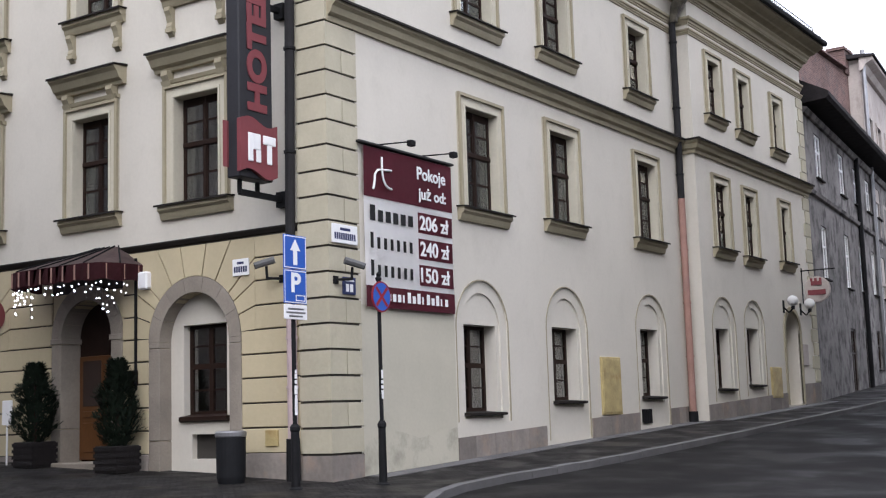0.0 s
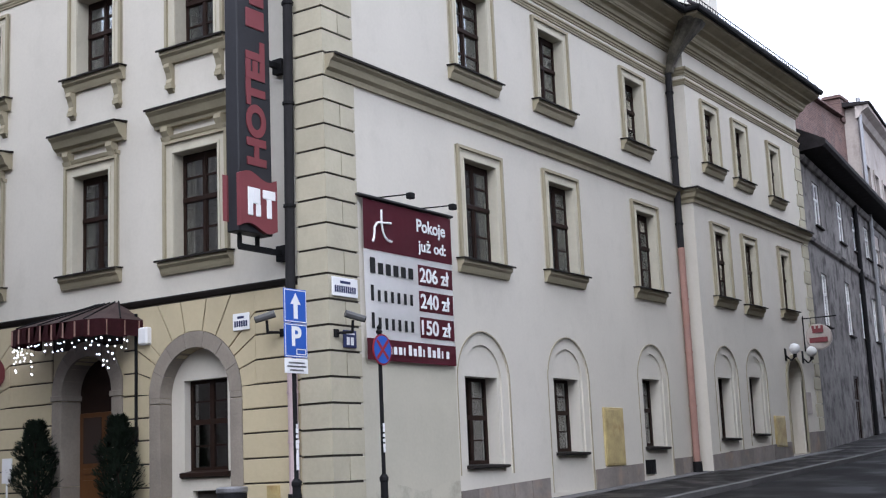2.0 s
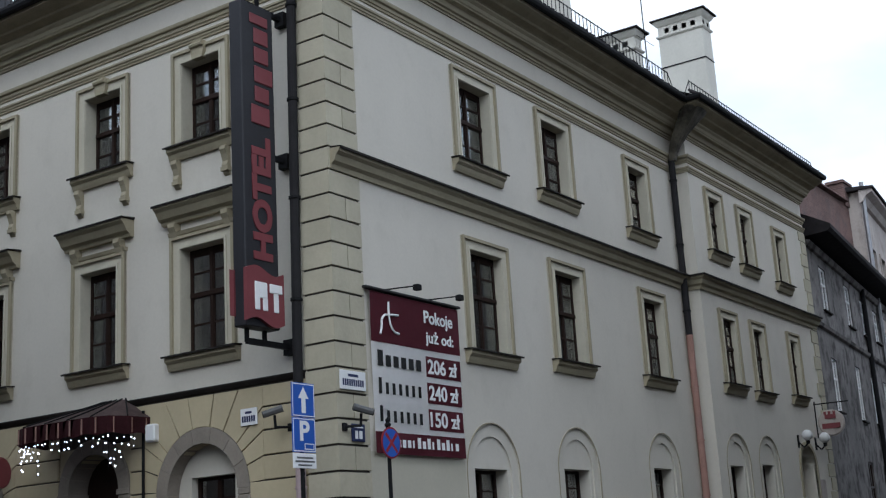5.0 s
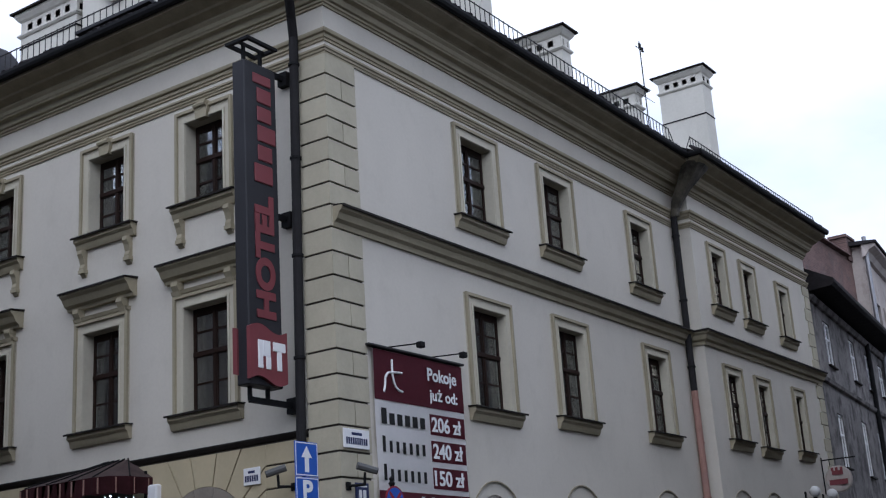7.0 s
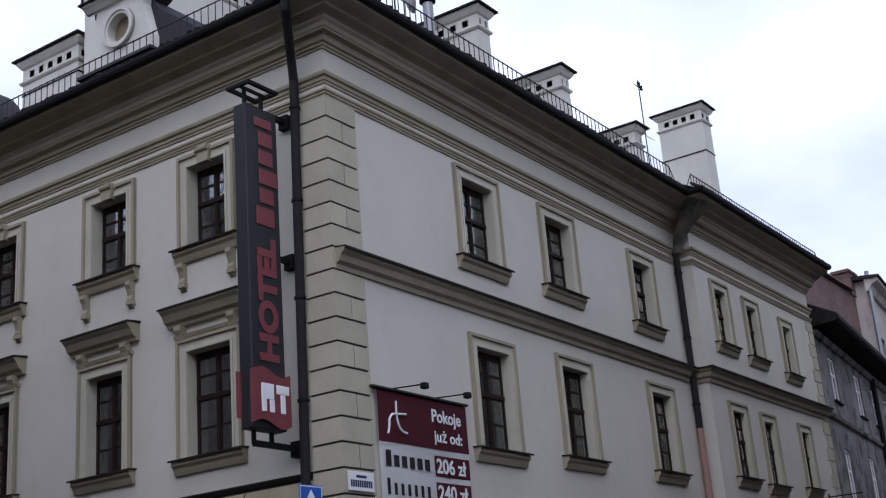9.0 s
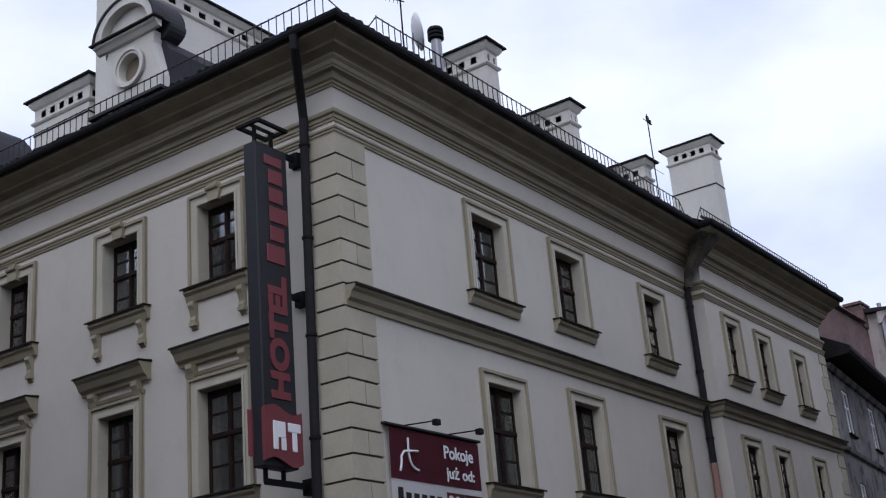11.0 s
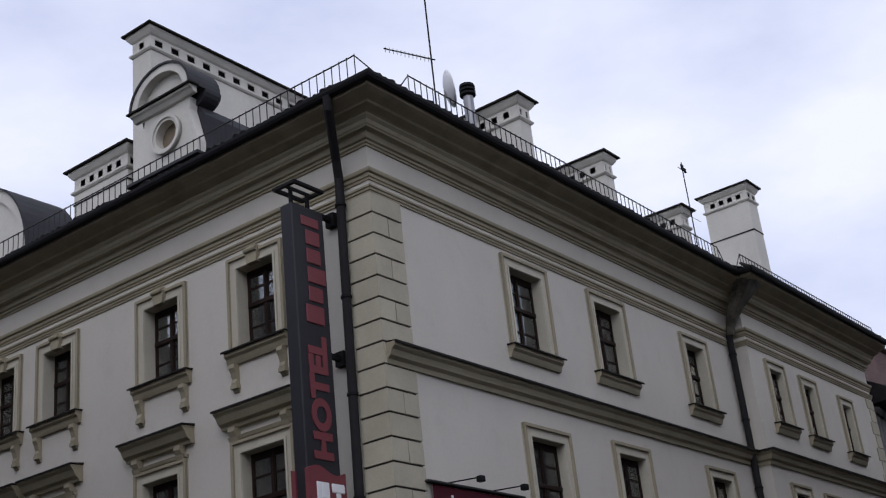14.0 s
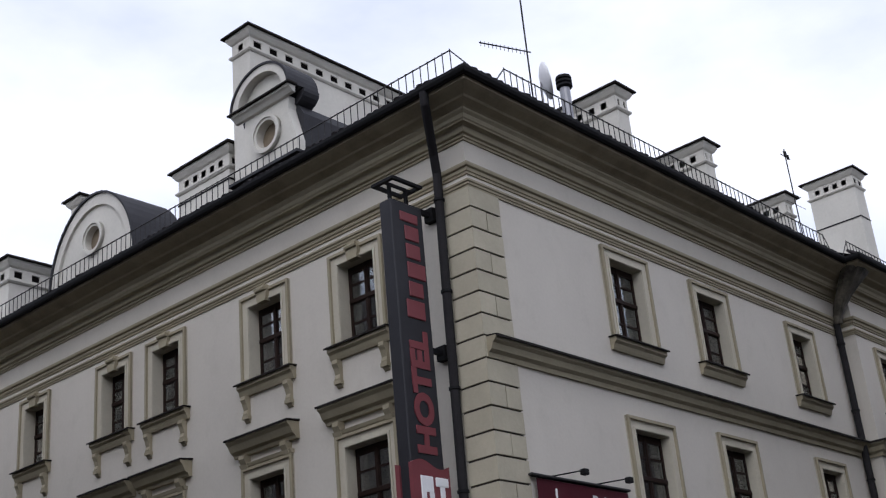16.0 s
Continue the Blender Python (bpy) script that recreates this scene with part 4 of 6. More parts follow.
for place, hgt, kind in (((6.1, 2.5, 16.0), 4.6, 0), ((21.75, 3.0, 16.0), 4.8, 1)):
    ant = thing("roof_antenna", place, "thin television antenna on a roof mast", "antenna", "roof antennas")
    x, y, z = place
    bm = bmesh.new()
    tube(bm, place, (x - 0.05 * kind, y, z + hgt), 0.022, n=6)
    part("mast", bm, IRON, ant)
    bm = bmesh.new()
    if kind == 0:
        h = z + 2.35
        tube(bm, (x + 0.06, y - 0.08, h - 0.03), (x - 0.75, y + 0.95, h + 0.45), 0.018, n=6)
        for k in range(12):
            q, w = -0.05 - k * 0.062, 0.05 + k * 0.078
            tube(bm, (x + q - 0.1, y + w - 0.08, h + 0.037 * k), (x + q + 0.1, y + w + 0.08, h + 0.037 * k), 0.007, n=4)
        tube(bm, (x - 0.12, y - 0.1, z + 4.0), (x + 0.12, y + 0.1, z + 4.0), 0.01, n=4)
    else:
        h = z + 4.6
        brick_shape(bm, at_right, x - 0.1, x + 0.04, y - 0.03, y + 0.03, h - 0.1, h + 0.12)
        brick_shape(bm, at_right, x + 0.1, x + 0.2, y - 0.03, y + 0.03, h - 0.14, h + 0.02)
        tube(bm, (x - 0.4, y, h - 0.1), (x + 0.3, y, h - 0.1), 0.015, n=5)
        for q, w in ((3.0, 0.5), (2.6, 0.7)):
            tube(bm, (x - w, y, z + q), (x + w, y, z + q + 0.05), 0.012, n=4)
    part("aerial", bm, IRON, ant)

# rainwater pipes
def downpipe(points, r, mat, label, low=None, low_mat=None):
    t = thing("downpipe", points[-1], label, "downpipe", "rainwater pipes")
    bm = bmesh.new()
    for a, b in zip(points, points[1:]):
        tube(bm, a, b, r, n=12)
        ball(bm, b, r * 1.02, 10)
    part("pipe", bm, mat, t, smooth=False)
    top, bot = Vector(points[-2]), Vector(points[-1])
    k = 0
    z = top.z - 0.6
    while z > bot.z + 0.4:
        p = bot.lerp(top, (z - bot.z) / (top.z - bot.z))
        bm = bmesh.new()
        tube(bm, p, p + Vector((0, 0, 0.05)), r * 1.25, n=12)
        part("clip", bm, IRON if mat is PIPE else mat, t)
        z -= 1.9
    if low:
        bm = bmesh.new()
        tube(bm, points[-1], (points[-1][0], points[-1][1], low[1]), r * 1.02, n=12)
        for q in (0.25, 0.5, 0.75):
            zz = points[-1][2] + (low[1] - points[-1][2]) * q
            tube(bm, (points[-1][0], points[-1][1], zz), (points[-1][0], points[-1][1], zz + 0.05), r * 1.2, n=12)
        part("lower_pipe", bm, low_mat, t, "faded pinkish lower length")
        bm = bmesh.new()
        tube(bm, (points[-1][0], points[-1][1], low[1]), (points[-1][0], points[-1][1], low[0]), r * 1.35, r * 1.45, n=12)
        part("shoe", bm, IRON, t, "dark cast-iron foot")
    return t


downpipe([(-1.0, 0.04, 13.38), (-0.97, 0.06, 13.12), (-0.34, 0.5, 12.42), (-0.18, 0.6, 12.1), (-0.16, 0.73, 4.2)], 0.09, PIPE, "dark rainwater pipe beside the corner stones", (-0.05, 0.75), PINK)
downpipe([(15.42, -0.24, 12.1), (15.42, -0.15, 11.9), (15.44, -0.13, 6.85)], 0.095, PIPE, "dark rainwater pipe at the break of the front", (0.62, 0.98), COPPER)
bm = bmesh.new()
HOPPER = [((15.42, -0.2, 11.9), 0.105, 0.105), ((15.42, -0.24, 12.12), 0.115, 0.12), ((15.43, -0.33, 12.35), 0.17, 0.16), ((15.44, -0.52, 12.65), 0.24, 0.2), ((15.47, -0.78, 13.0), 0.38, 0.27), ((15.5, -0.98, 13.28), 0.55, 0.3), ((15.5, -1.0, 13.32), 0.58, 0.33), ((15.5, -1.0, 13.42), 0.58, 0.33)]
rings = [[bm.verts.new((c[0] + ru * math.copysign(abs(math.cos(6.2832 * k / 12)) ** 0.6, math.cos(6.2832 * k / 12)), c[1] + rd * math.copysign(abs(math.sin(6.2832 * k / 12)) ** 0.6, math.sin(6.2832 * k / 12)), c[2])) for k in range(12)] for c, ru, rd in HOPPER]
for p, q in zip(rings, rings[1:]):
    for k in range(12):
        bm.faces.new((p[k], p[(k + 1) % 12], q[(k + 1) % 12], q[k]))
bm.faces.new(rings[0])
bm.faces.new(rings[-1])
part("hopper", bm, HOPPERTIN, hotel, "dark sheet-metal rain hopper")

# plinth stones along the side street
def plinth_run(f, u0, u1, t0, t1, step, proud=0.025):
    u = u0
    while u < u1 - 0.05:
        w = min(step * random.uniform(0.75, 1.25), u1 - u)
        a, b = (t0 + (t1 - t0) * (q - u0) / (u1 - u0) for q in (u, u + w))
        bm = bmesh.new()
        prism(bm, f, [(u + 0.005, foot(f, u)), (u + w - 0.005, foot(f, u + w)), (u + w - 0.005, b), (u + 0.005, a)], 0.05, -proud - random.uniform(0, 0.012))
        part("plinth_stone", bm, PLINTH, wall_far if f is at_right_far else wall_right)
        u += w


plinth_run(at_right, 3.95, 7.5, 0.62, 0.78, 0.8)
plinth_run(at_right, 9.7, 12.3, 0.90, 1.0, 0.9)
plinth_run(at_right, 14.25, 15.4, 1.08, 1.12, 0.6)
plinth_run(at_right_far, BREAK, 22.4, 1.14, 1.46, 0.9)
plinth_run(at_right_far, 24.08, FAR_U, 1.75, 1.8, 0.8)

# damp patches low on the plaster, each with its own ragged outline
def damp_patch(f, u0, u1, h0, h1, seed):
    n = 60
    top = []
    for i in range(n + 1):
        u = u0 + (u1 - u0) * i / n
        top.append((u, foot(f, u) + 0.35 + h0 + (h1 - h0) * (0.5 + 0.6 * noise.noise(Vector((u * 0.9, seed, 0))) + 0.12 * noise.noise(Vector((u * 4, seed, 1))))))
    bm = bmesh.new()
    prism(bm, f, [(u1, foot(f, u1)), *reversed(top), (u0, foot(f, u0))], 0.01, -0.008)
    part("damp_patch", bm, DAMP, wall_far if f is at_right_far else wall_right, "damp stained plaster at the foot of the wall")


bm = bmesh.new()
prism(bm, at_right, [(0.88, -0.3), (3.94, -0.2), (3.94, 3.02), (3.86, 3.1), (0.88, 3.1)], 0.01, -0.004)
part("repainted_patch", bm, REPAINT, wall_right, "yellowish overpainted plaster under the banner")
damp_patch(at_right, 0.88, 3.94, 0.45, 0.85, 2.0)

# corner stones: each wraps the corner
joints = [0.462 + 0.4528 * i for i in range(17)] + [8.16 + 0.4355 * i for i in range(9)]
heights = list(zip(joints, joints[1:]))
bm = bmesh.new()
brick_shape(bm, at_right, -0.012, 0.83, -0.012, 0.02, -0.3, 11.62)
brick_shape(bm, at_right, -0.012, 0.02, 0.02, 0.64, -0.3, 11.62)
quoin_bed = part("quoin_bed", bm, JOINT, hotel)
PROUD = 0.042


def corner_stone(z0, z1, ru, lu):
    bm = bmesh.new()
    plan = [(-PROUD, -PROUD), (ru, -PROUD), (ru, 0.01), (0.01, 0.01), (0.01, lu), (-PROUD, lu)]
    a = [bm.verts.new((x, y, z0)) for x, y in plan]
    b = [bm.verts.new((x, y, z1)) for x, y in plan]
    bm.faces.new(a)
    bm.faces.new(b)
    for i in range(6):
        bm.faces.new((a[i], a[(i + 1) % 6], b[(i + 1) % 6], b[i]))
    return bm


for i, (z0, z1) in enumerate([(-0.35, joints[0])] + heights):
    g = 0.021
    mat = PLINTH if i == 0 else QUOIN
    if i % 2 == 0 and i not in (0, 18):
        part("stone", corner_stone(z0 + g, z1 - g, 0.41, 0.66), mat, wall_right)
        bm = bmesh.new()
        brick_shape(bm, at_right, 0.435, 0.86, -PROUD, 0.01, z0 + g, z1 - g, 0.006)
        part("stone", bm, mat, wall_right)
    else:
        part("stone", corner_stone(z0 + g, z1 - g, 0.86, 0.66), mat, wall_right)
# far end of the side-street front
z, i = 1.8, 0
while z < 11.5:
    bm = bmesh.new()
    brick_shape(bm, at_right_far, FAR_U - (0.62 if i % 2 else 0.45), FAR_U + 0.02, -0.035, 0.02, z + 0.016, min(z + 0.45, 11.6) - 0.016, 0.006)
    part("stone", bm, QUOIN, wall_far)
    z += 0.45
    i += 1

# rusticated ground floor of the entrance front
LINES = [0.5, 0.95, 1.39, 1.84, 2.27, 2.71, 3.15, 3.60, 4.02, 4.42]
bm = bmesh.new()
for a, b in ((0.66, W_C - 1.21), (W_C + 1.21, D_C - 1.06), (D_C + 1.06, O_C - 1.21)):
    brick_shape(bm, at_left, a, b, -0.012, 0.01, 0.3, 4.44)
for c, r in ((W_C, 1.2), (D_C, 1.05), (O_C, 1.2)):
    brick_shape(bm, at_left, c - r, c + r, -0.012, 0.01, 2.66 + r + 0.05, 4.44)
part("rustication_bed", bm, JOINT, hotel)


def row_stones(a, b, lines):
    for z0, z1 in zip(lines, lines[1:]):
        bm = bmesh.new()
        brick_shape(bm, at_left, a, b, -0.045, 0.01, z0 + 0.015, z1 - 0.015, 0.008)
        part("stone", bm, YELLOW, wall_low)


def wedges(c, r, spring, left, right, lines):
    """Voussoirs that fan out from an arch to the level courses."""
    targets = [(right, z) for z in lines if z < 4.2] + [(right, 4.42)]
    inner = [0.95, 0.55, 0.18, -0.18, -0.55, -0.95]
    top = [(c + q * 1.0, 4.42) for q in (right - c) * np.array([0.62, 0.22])] + [(c + q * 1.0, 4.42) for q in (c - left) * np.array([-0.22, -0.62])]
    targets = targets + top + [(left, 4.42)] + [(left, z) for z in reversed(lines) if z < 4.2]
    pts = []
    for u, z in targets:
        t = math.atan2(z - spring, u - c)
        pts.append((t, (u, z)))
    pts = [p for p in pts if p[1] not in ((right, 4.42), (left, 4.42))]
    for (t0, p0), (t1, p1) in zip(pts, pts[1:]):
        m = 4
        e0, e1 = t0 + 0.012, t1 - 0.012
        arc = [(c + r * math.cos(t), spring + r * math.sin(t)) for t in [e1 + (e0 - e1) * i / m for i in range(m + 1)]]
        def shift(p, q, s):
            d = Vector((q[0] - p[0], q[1] - p[1])).normalized()
            return p[0] + d.x * s, p[1] + d.y * s
        mids = []
        if p0[0] == right and p1[1] == 4.42:
            mids = [(right, 4.405)]
        if p1[0] == left and p0[1] == 4.42:
            mids = [(left, 4.405)]
        a = (p0[0], p0[1] + 0.015) if p0[0] in (left, right) else (p0[0] - 0.015, 4.405)
        b = (p1[0], p1[1] - 0.015) if p1[0] == right else ((p1[0] + 0.015, 4.405) if p1[1] == 4.42 else (p1[0], p1[1] + 0.015))
        if p0[0] == left:
            a = (p0[0], p0[1] - 0.015)
        bm = bmesh.new()
        prism(bm, at_left, [a] + mids + [b] + arc, -0.045, 0.01)
        part("stone", bm, YELLOW, wall_low)


row_stones(0.665, W_C - 1.21, [q for q in LINES if q < 2.8])
row_stones(0.665, W_C - 1.55, [2.71, 3.15, 3.60, 4.02, 4.42])
wedges(W_C, 1.21, 2.62, W_C - 1.55, W_C + 1.55, [2.71, 3.15, 3.60, 4.02])
row_stones(W_C + 1.21, D_C - 1.06, [q for q in LINES if q < 2.8])
row_stones(W_C + 1.55, D_C - 1.06, [2.71, 3.15, 3.60, 4.02, 4.42])
row_stones(D_C + 1.06, O_C - 1.21, [q for q in LINES if q < 2.8])
row_stones(D_C + 1.06, O_C - 1.55, [2.71, 3.15, 3.60, 4.02, 4.42])
wedges(O_C, 1.21, 2.66, O_C - 1.55, O_C + 1.55, [2.71, 3.15, 3.60, 4.02])
for a, b in ((0.66, W_C - 1.21), (W_C + 1.21, D_C - 1.06), (D_C + 1.06, O_C - 1.21)):
    bm = bmesh.new()
    brick_shape(bm, at_left, a, b, -0.06, 0.01, rise(0, a) - 0.2, 0.5, 0.01)
    part("plinth_stone", bm, PLINTH, wall_low)

# ---- street ----
bm = bmesh.new()
xs = [-900, -300, -120, -60] + list(range(-40, 61, 2)) + [80, 140, 300, 900]
grid = [[bm.verts.new((x, y, rise(min(max(x, -40), 70), min(max(y, -40), 50)) - 0.12)) for y in xs] for x in xs]
for i in range(len(xs) - 1):
    for j in range(len(xs) - 1):
        bm.faces.new((grid[i][j], grid[i + 1][j], grid[i + 1][j + 1], grid[i][j + 1]))
single("ground", bm, ASPHALT, "damp dark asphalt street rising away from the corner", "ground", kind="structure", smooth=True)

# pavement: from the house to the kerb
KERBLINE = [(60.0, 1.4), (44.0, -0.2), (34.0, -1.35), (27.3, -2.12), (20.0, -2.28), (14.0, -2.36), (10.0, -2.38), (6.0, -2.33), (3.6, -2.22), (2.0, -2.08), (0.6, -2.12), (-0.4, -2.35), (-1.2, -2.72), (-2.3, -3.4), (-3.4, -4.3), (-4.4, -4.6), (-5.2, -4.2), (-5.6, -3.2), (-5.7, -1.5), (-5.7, 2.0), (-5.7, 8.0), (-5.7, 16.0), (-5.7, 30.0)]
HOUSELINE = [(60.0, 3.8), (44.0, 2.0), (34.0, 0.9), (27.3, 0.0), (20.0, 0.0), (14.0, 0.2), (10.0, 0.2), (6.0, 0.2), (3.6, 0.2), (2.0, 0.2), (0.9, 0.2), (0.5, 0.2), (0.3, 0.2), (0.2, 0.2), (0.2, 0.2), (0.2, 0.25), (0.2, 0.3), (0.2, 0.5), (0.2, 0.9), (0.2, 2.0), (0.2, 8.0), (0.2, 16.0), (0.2, 30.0)]
bm = bmesh.new()
rows = []
for (kx, ky), (hx, hy) in zip(KERBLINE, HOUSELINE):
    rows.append([bm.verts.new((kx + (hx - kx) * q / 6, ky + (hy - ky) * q / 6, rise(kx + (hx - kx) * q / 6, ky + (hy - ky) * q / 6))) for q in range(7)])
for a, b in zip(rows, rows[1:]):
    for q in range(6):
        bm.faces.new((a[q], a[q + 1], b[q + 1], b[q]))
pavement = single("pavement", bm, PAVING, "grey damp paving round the corner", "pavement", kind="structure")


def smooth_line(pts, step):
    out = []
    for a, b in zip(pts, pts[1:]):
        a, b = Vector(a), Vector(b)
        n = max(1, round((b - a).length / step))
        out += [a.lerp(b, i / n) for i in range(n)]
    return out + [Vector(pts[-1])]


line = smooth_line(KERBLINE[1:-2], 0.95)
for a, b in zip(line, line[1:]):
    d = (b - a).normalized()
    n = Vector((d.y, -d.x)) * -1
    bm = bmesh.new()
    jig = random.uniform(-0.006, 0.008)
    corners = [a + d * 0.006 - n * 0.0, b - d * 0.006 - n * 0.0, b - d * 0.006 + n * 0.18, a + d * 0.006 + n * 0.18]
    lo = [bm.verts.new((p.x, p.y, rise(p.x, p.y) - 0.25)) for p in corners]
    hi = [bm.verts.new((p.x, p.y, rise(p.x, p.y) + 0.012 + jig)) for p in corners]
    bm.faces.new(lo)
    bm.faces.new(hi)
    for i in range(4):
        bm.faces.new((lo[i], lo[(i + 1) % 4], hi[(i + 1) % 4], hi[i]))
    part("kerb_stone", bm, KERB, pavement)


u = 0.95
while u < 26.0:
    w = random.uniform(0.7, 1.1)
    y0 = -0.05 if u < BREAK else -0.47
    bm = bmesh.new()
    lo = [bm.verts.new((x, y, rise(x, y) - 0.05)) for x, y in ((u + 0.008, y0 - 0.42), (u + w - 0.008, y0 - 0.42), (u + w - 0.008, y0), (u + 0.008, y0))]
    hi = [bm.verts.new((v.co.x, v.co.y, v.co.z + 0.058 + random.uniform(0, 0.006))) for v in lo]
    bm.faces.new(lo)
    bm.faces.new(hi)
    for i in range(4):
        bm.faces.new((lo[i], lo[(i + 1) % 4], hi[(i + 1) % 4], hi[i]))
    part("paving_slab", bm, KERB, pavement)
    u += w

# ---- neighbour: sooty house ----
sooty = thing("sooty_house", at_next(6, 0, 1.5), "grey sooty plastered house with dark overhanging eaves", "building")
NW_TOP = [(2.0, 3.2, 9.3, 10.95), (6.75, 7.95, 9.35, 11.05), (10.05, 11.3, 9.4, 10.95), (13.2, 14.4, 9.5, 10.95), (16.2, 17.4, 9.6, 11.0)]
NW_MID = [(2.15, 3.2, 5.6, 7.55), (6.9, 7.95, 5.6, 7.75), (10.25, 11.35, 5.7, 7.65), (13.5, 14.5, 5.8, 7.75), (16.4, 17.4, 5.8, 7.75)]
NW_LOW = [(6.8, 7.9, 1.5, 4.0), (10.3, 11.4, 1.5, 4.0), (13.4, 14.3, 2.5, 4.2)]
bm = bmesh.new()
sheet(bm, at_next, [(-0.6, 0.8), (22, 1.6), (22, 11.6), (-0.6, 11.6)], [rect(*q[:2], *q[2:]) for q in NW_TOP + NW_MID + NW_LOW], 0.0, 0.5)
sooty_wall = part("wall", bm, SOOT, sooty, "grey plaster blackened by soot")
bm = bmesh.new()
brick_shape(bm, at_next, 0.3, 22, 1.2, 1.3, 0.8, 11.6)
part("inner_wall", bm, ROOMDARK, sooty)
for a, b, z0, z1 in NW_TOP + NW_MID + NW_LOW:
    bm = bmesh.new()
    m, h = (a + b) / 2, z0 + 0.6 * (z1 - z0)
    sheet(bm, at_next, rect(a, b, z0, z1), [rect(x0, x1, y0, y1) for x0, x1 in ((a + 0.08, m - 0.05), (m + 0.05, b - 0.08)) for y0, y1 in ((z0 + 0.08, h), (h + 0.08, z1 - 0.08))], 0.05, 0.11)
    w = part("window", bm, WHITE if z0 > 5 else WOOD, sooty)
    bm = bmesh.new()
    brick_shape(bm, at_next, a + 0.07, b - 0.07, 0.08, 0.085, z0 + 0.07, z1 - 0.07)
    part("pane", bm, GLASS, w)
    bm = bmesh.new()
    brick_shape(bm, at_next, a - 0.06, b + 0.06, -0.1, 0.14, z0 - 0.06, z0, 0.01)
    part("sill", bm, LEAD, w)
bm = bmesh.new()
run(bm, at_next, [(0, 8.45), (-0.1, 8.5), (-0.14, 8.62), (0, 8.66)], 0.02, 22)
run(bm, at_next, [(0, 11.3), (-0.1, 11.32), (-0.2, 11.5), (0, 11.55)], 0.02, 22)
part("string_course", bm, SOOT, sooty)
bm = bmesh.new()
run(bm, at_next, [(0.6, 11.6), (-0.85, 11.75), (-0.95, 11.85), (-0.95, 12.0), (5.0, 15.2), (5.0, 14.8), (0.6, 12.0)], 0.12, 22)
part("roof", bm, ROOF, sooty, "dark roof with wide overhang")
bm = bmesh.new()
tube(bm, at_next(10.45, -0.12, 11.4), at_next(10.45, -0.12, 1.7), 0.1)
part("downpipe", bm, IRON, sooty)

# brick gable behind it
gable = thing("brick_gable", (36, 3, 12), "bare old brick party wall with a chimney stack", "wall")
at_gable = lambda u, d, z: Vector((33.2 + u, 2.0 + d, z))
bm = bmesh.new()
prism(bm, at_gable, [(0, 11), (8.0, 11), (8.0, 16.4), (6.4, 16.2), (1.0, 16.2), (0, 15.8)], 0.02, 0.6)
part("gable_core", bm, BRICKS, gable)
bm = bmesh.new()
brick_shape(bm, at_gable, 7.0, 8.15, -0.06, 0.7, 16.1, 17.2, 0.02)
brick_shape(bm, at_gable, 6.9, 8.25, -0.12, 0.76, 17.2, 17.35, 0.02)
part("chimney_shaft", bm, BRICKS, gable)
bm = bmesh.new()
run(bm, at_gable, [(-0.2, 16.25), (-0.2, 16.32), (0.8, 16.36), (0.8, 16.25)], -0.2, 7.0)
part("coping", bm, BRICKS, gable)

# pale house farther up the street
pale = thing("pale_house", (50, 2, 1.8), "tall pale grey town house with a cornice", "building")
at_pale = lambda u, d, z: Vector((40.9 + u * math.cos(TURN) - d * math.sin(TURN), 1.45 + u * math.sin(TURN) + d * math.cos(TURN), z))
P_WIN = [(u, u + 1.2, z, z + 2.1) for u in (1.0, 3.6, 6.2, 8.8, 11.4) for z in (4.3, 8.2, 12.2)]
bm = bmesh.new()
sheet(bm, at_pale, [(0, 1.0), (16, 1.0), (16, 16.8), (0, 16.8)], [rect(*q) for q in P_WIN], 0, 0.5)
part("wall", bm, PALEHOUSE, pale)
bm = bmesh.new()
brick_shape(bm, at_pale, 0, 0.4, 0.5, 9, 1, 16.8)
part("side_wall", bm, PALEHOUSE, pale)
for a, b, z0, z1 in P_WIN:
    bm = bmesh.new()
    prism(bm, at_pale, [(a - 0.16, z0), (a - 0.16, z1 + 0.16), (b + 0.16, z1 + 0.16), (b + 0.16, z0), (b, z0), (b, z1), (a, z1), (a, z0)], 0.02, -0.06)
    w = part("window", bm, PALEHOUSE, pale)
    bm = bmesh.new()
    brick_shape(bm, at_pale, a, b, 0.2, 0.21, z0, z1)
    part("pane", bm, GLASS, w)
    bm = bmesh.new()
    for x0, x1, y0, y1 in ((a, a + 0.08, z0, z1), (b - 0.08, b, z0, z1), ((a + b) / 2 - 0.05, (a + b) / 2 + 0.05, z0, z1), (a, b, z0 + 1.3, z0 + 1.4)):
        brick_shape(bm, at_pale, x0, x1, 0.16, 0.22, y0, y1)
    part("sash", bm, WOOD, w)
bm = bmesh.new()
run(bm, at_pale, [(0, 16.2), (-0.15, 16.25), (-0.3, 16.5), (-0.6, 16.65), (-0.6, 16.8), (0, 16.85)], -0.3, 16)
part("cornice", bm, PALEHOUSE, pale)
bm = bmesh.new()
run(bm, at_pale, [(-0.7, 16.8), (-0.7, 16.9), (5, 17.4), (5, 16.8)], -0.4, 16)
part("roof", bm, ROOF, pale)
bm = bmesh.new()
brick_shape(bm, at_pale, 0.4, 16, 1.2, 1.3, 1, 16.8)
part("inner_wall", bm, ROOMDARK, pale)
bm = bmesh.new()
tube(bm, at_pale(-0.1, -0.15, 17.2), at_pale(-0.1, -0.15, 2.5), 0.1)
part("downpipe", bm, STEEL, pale)

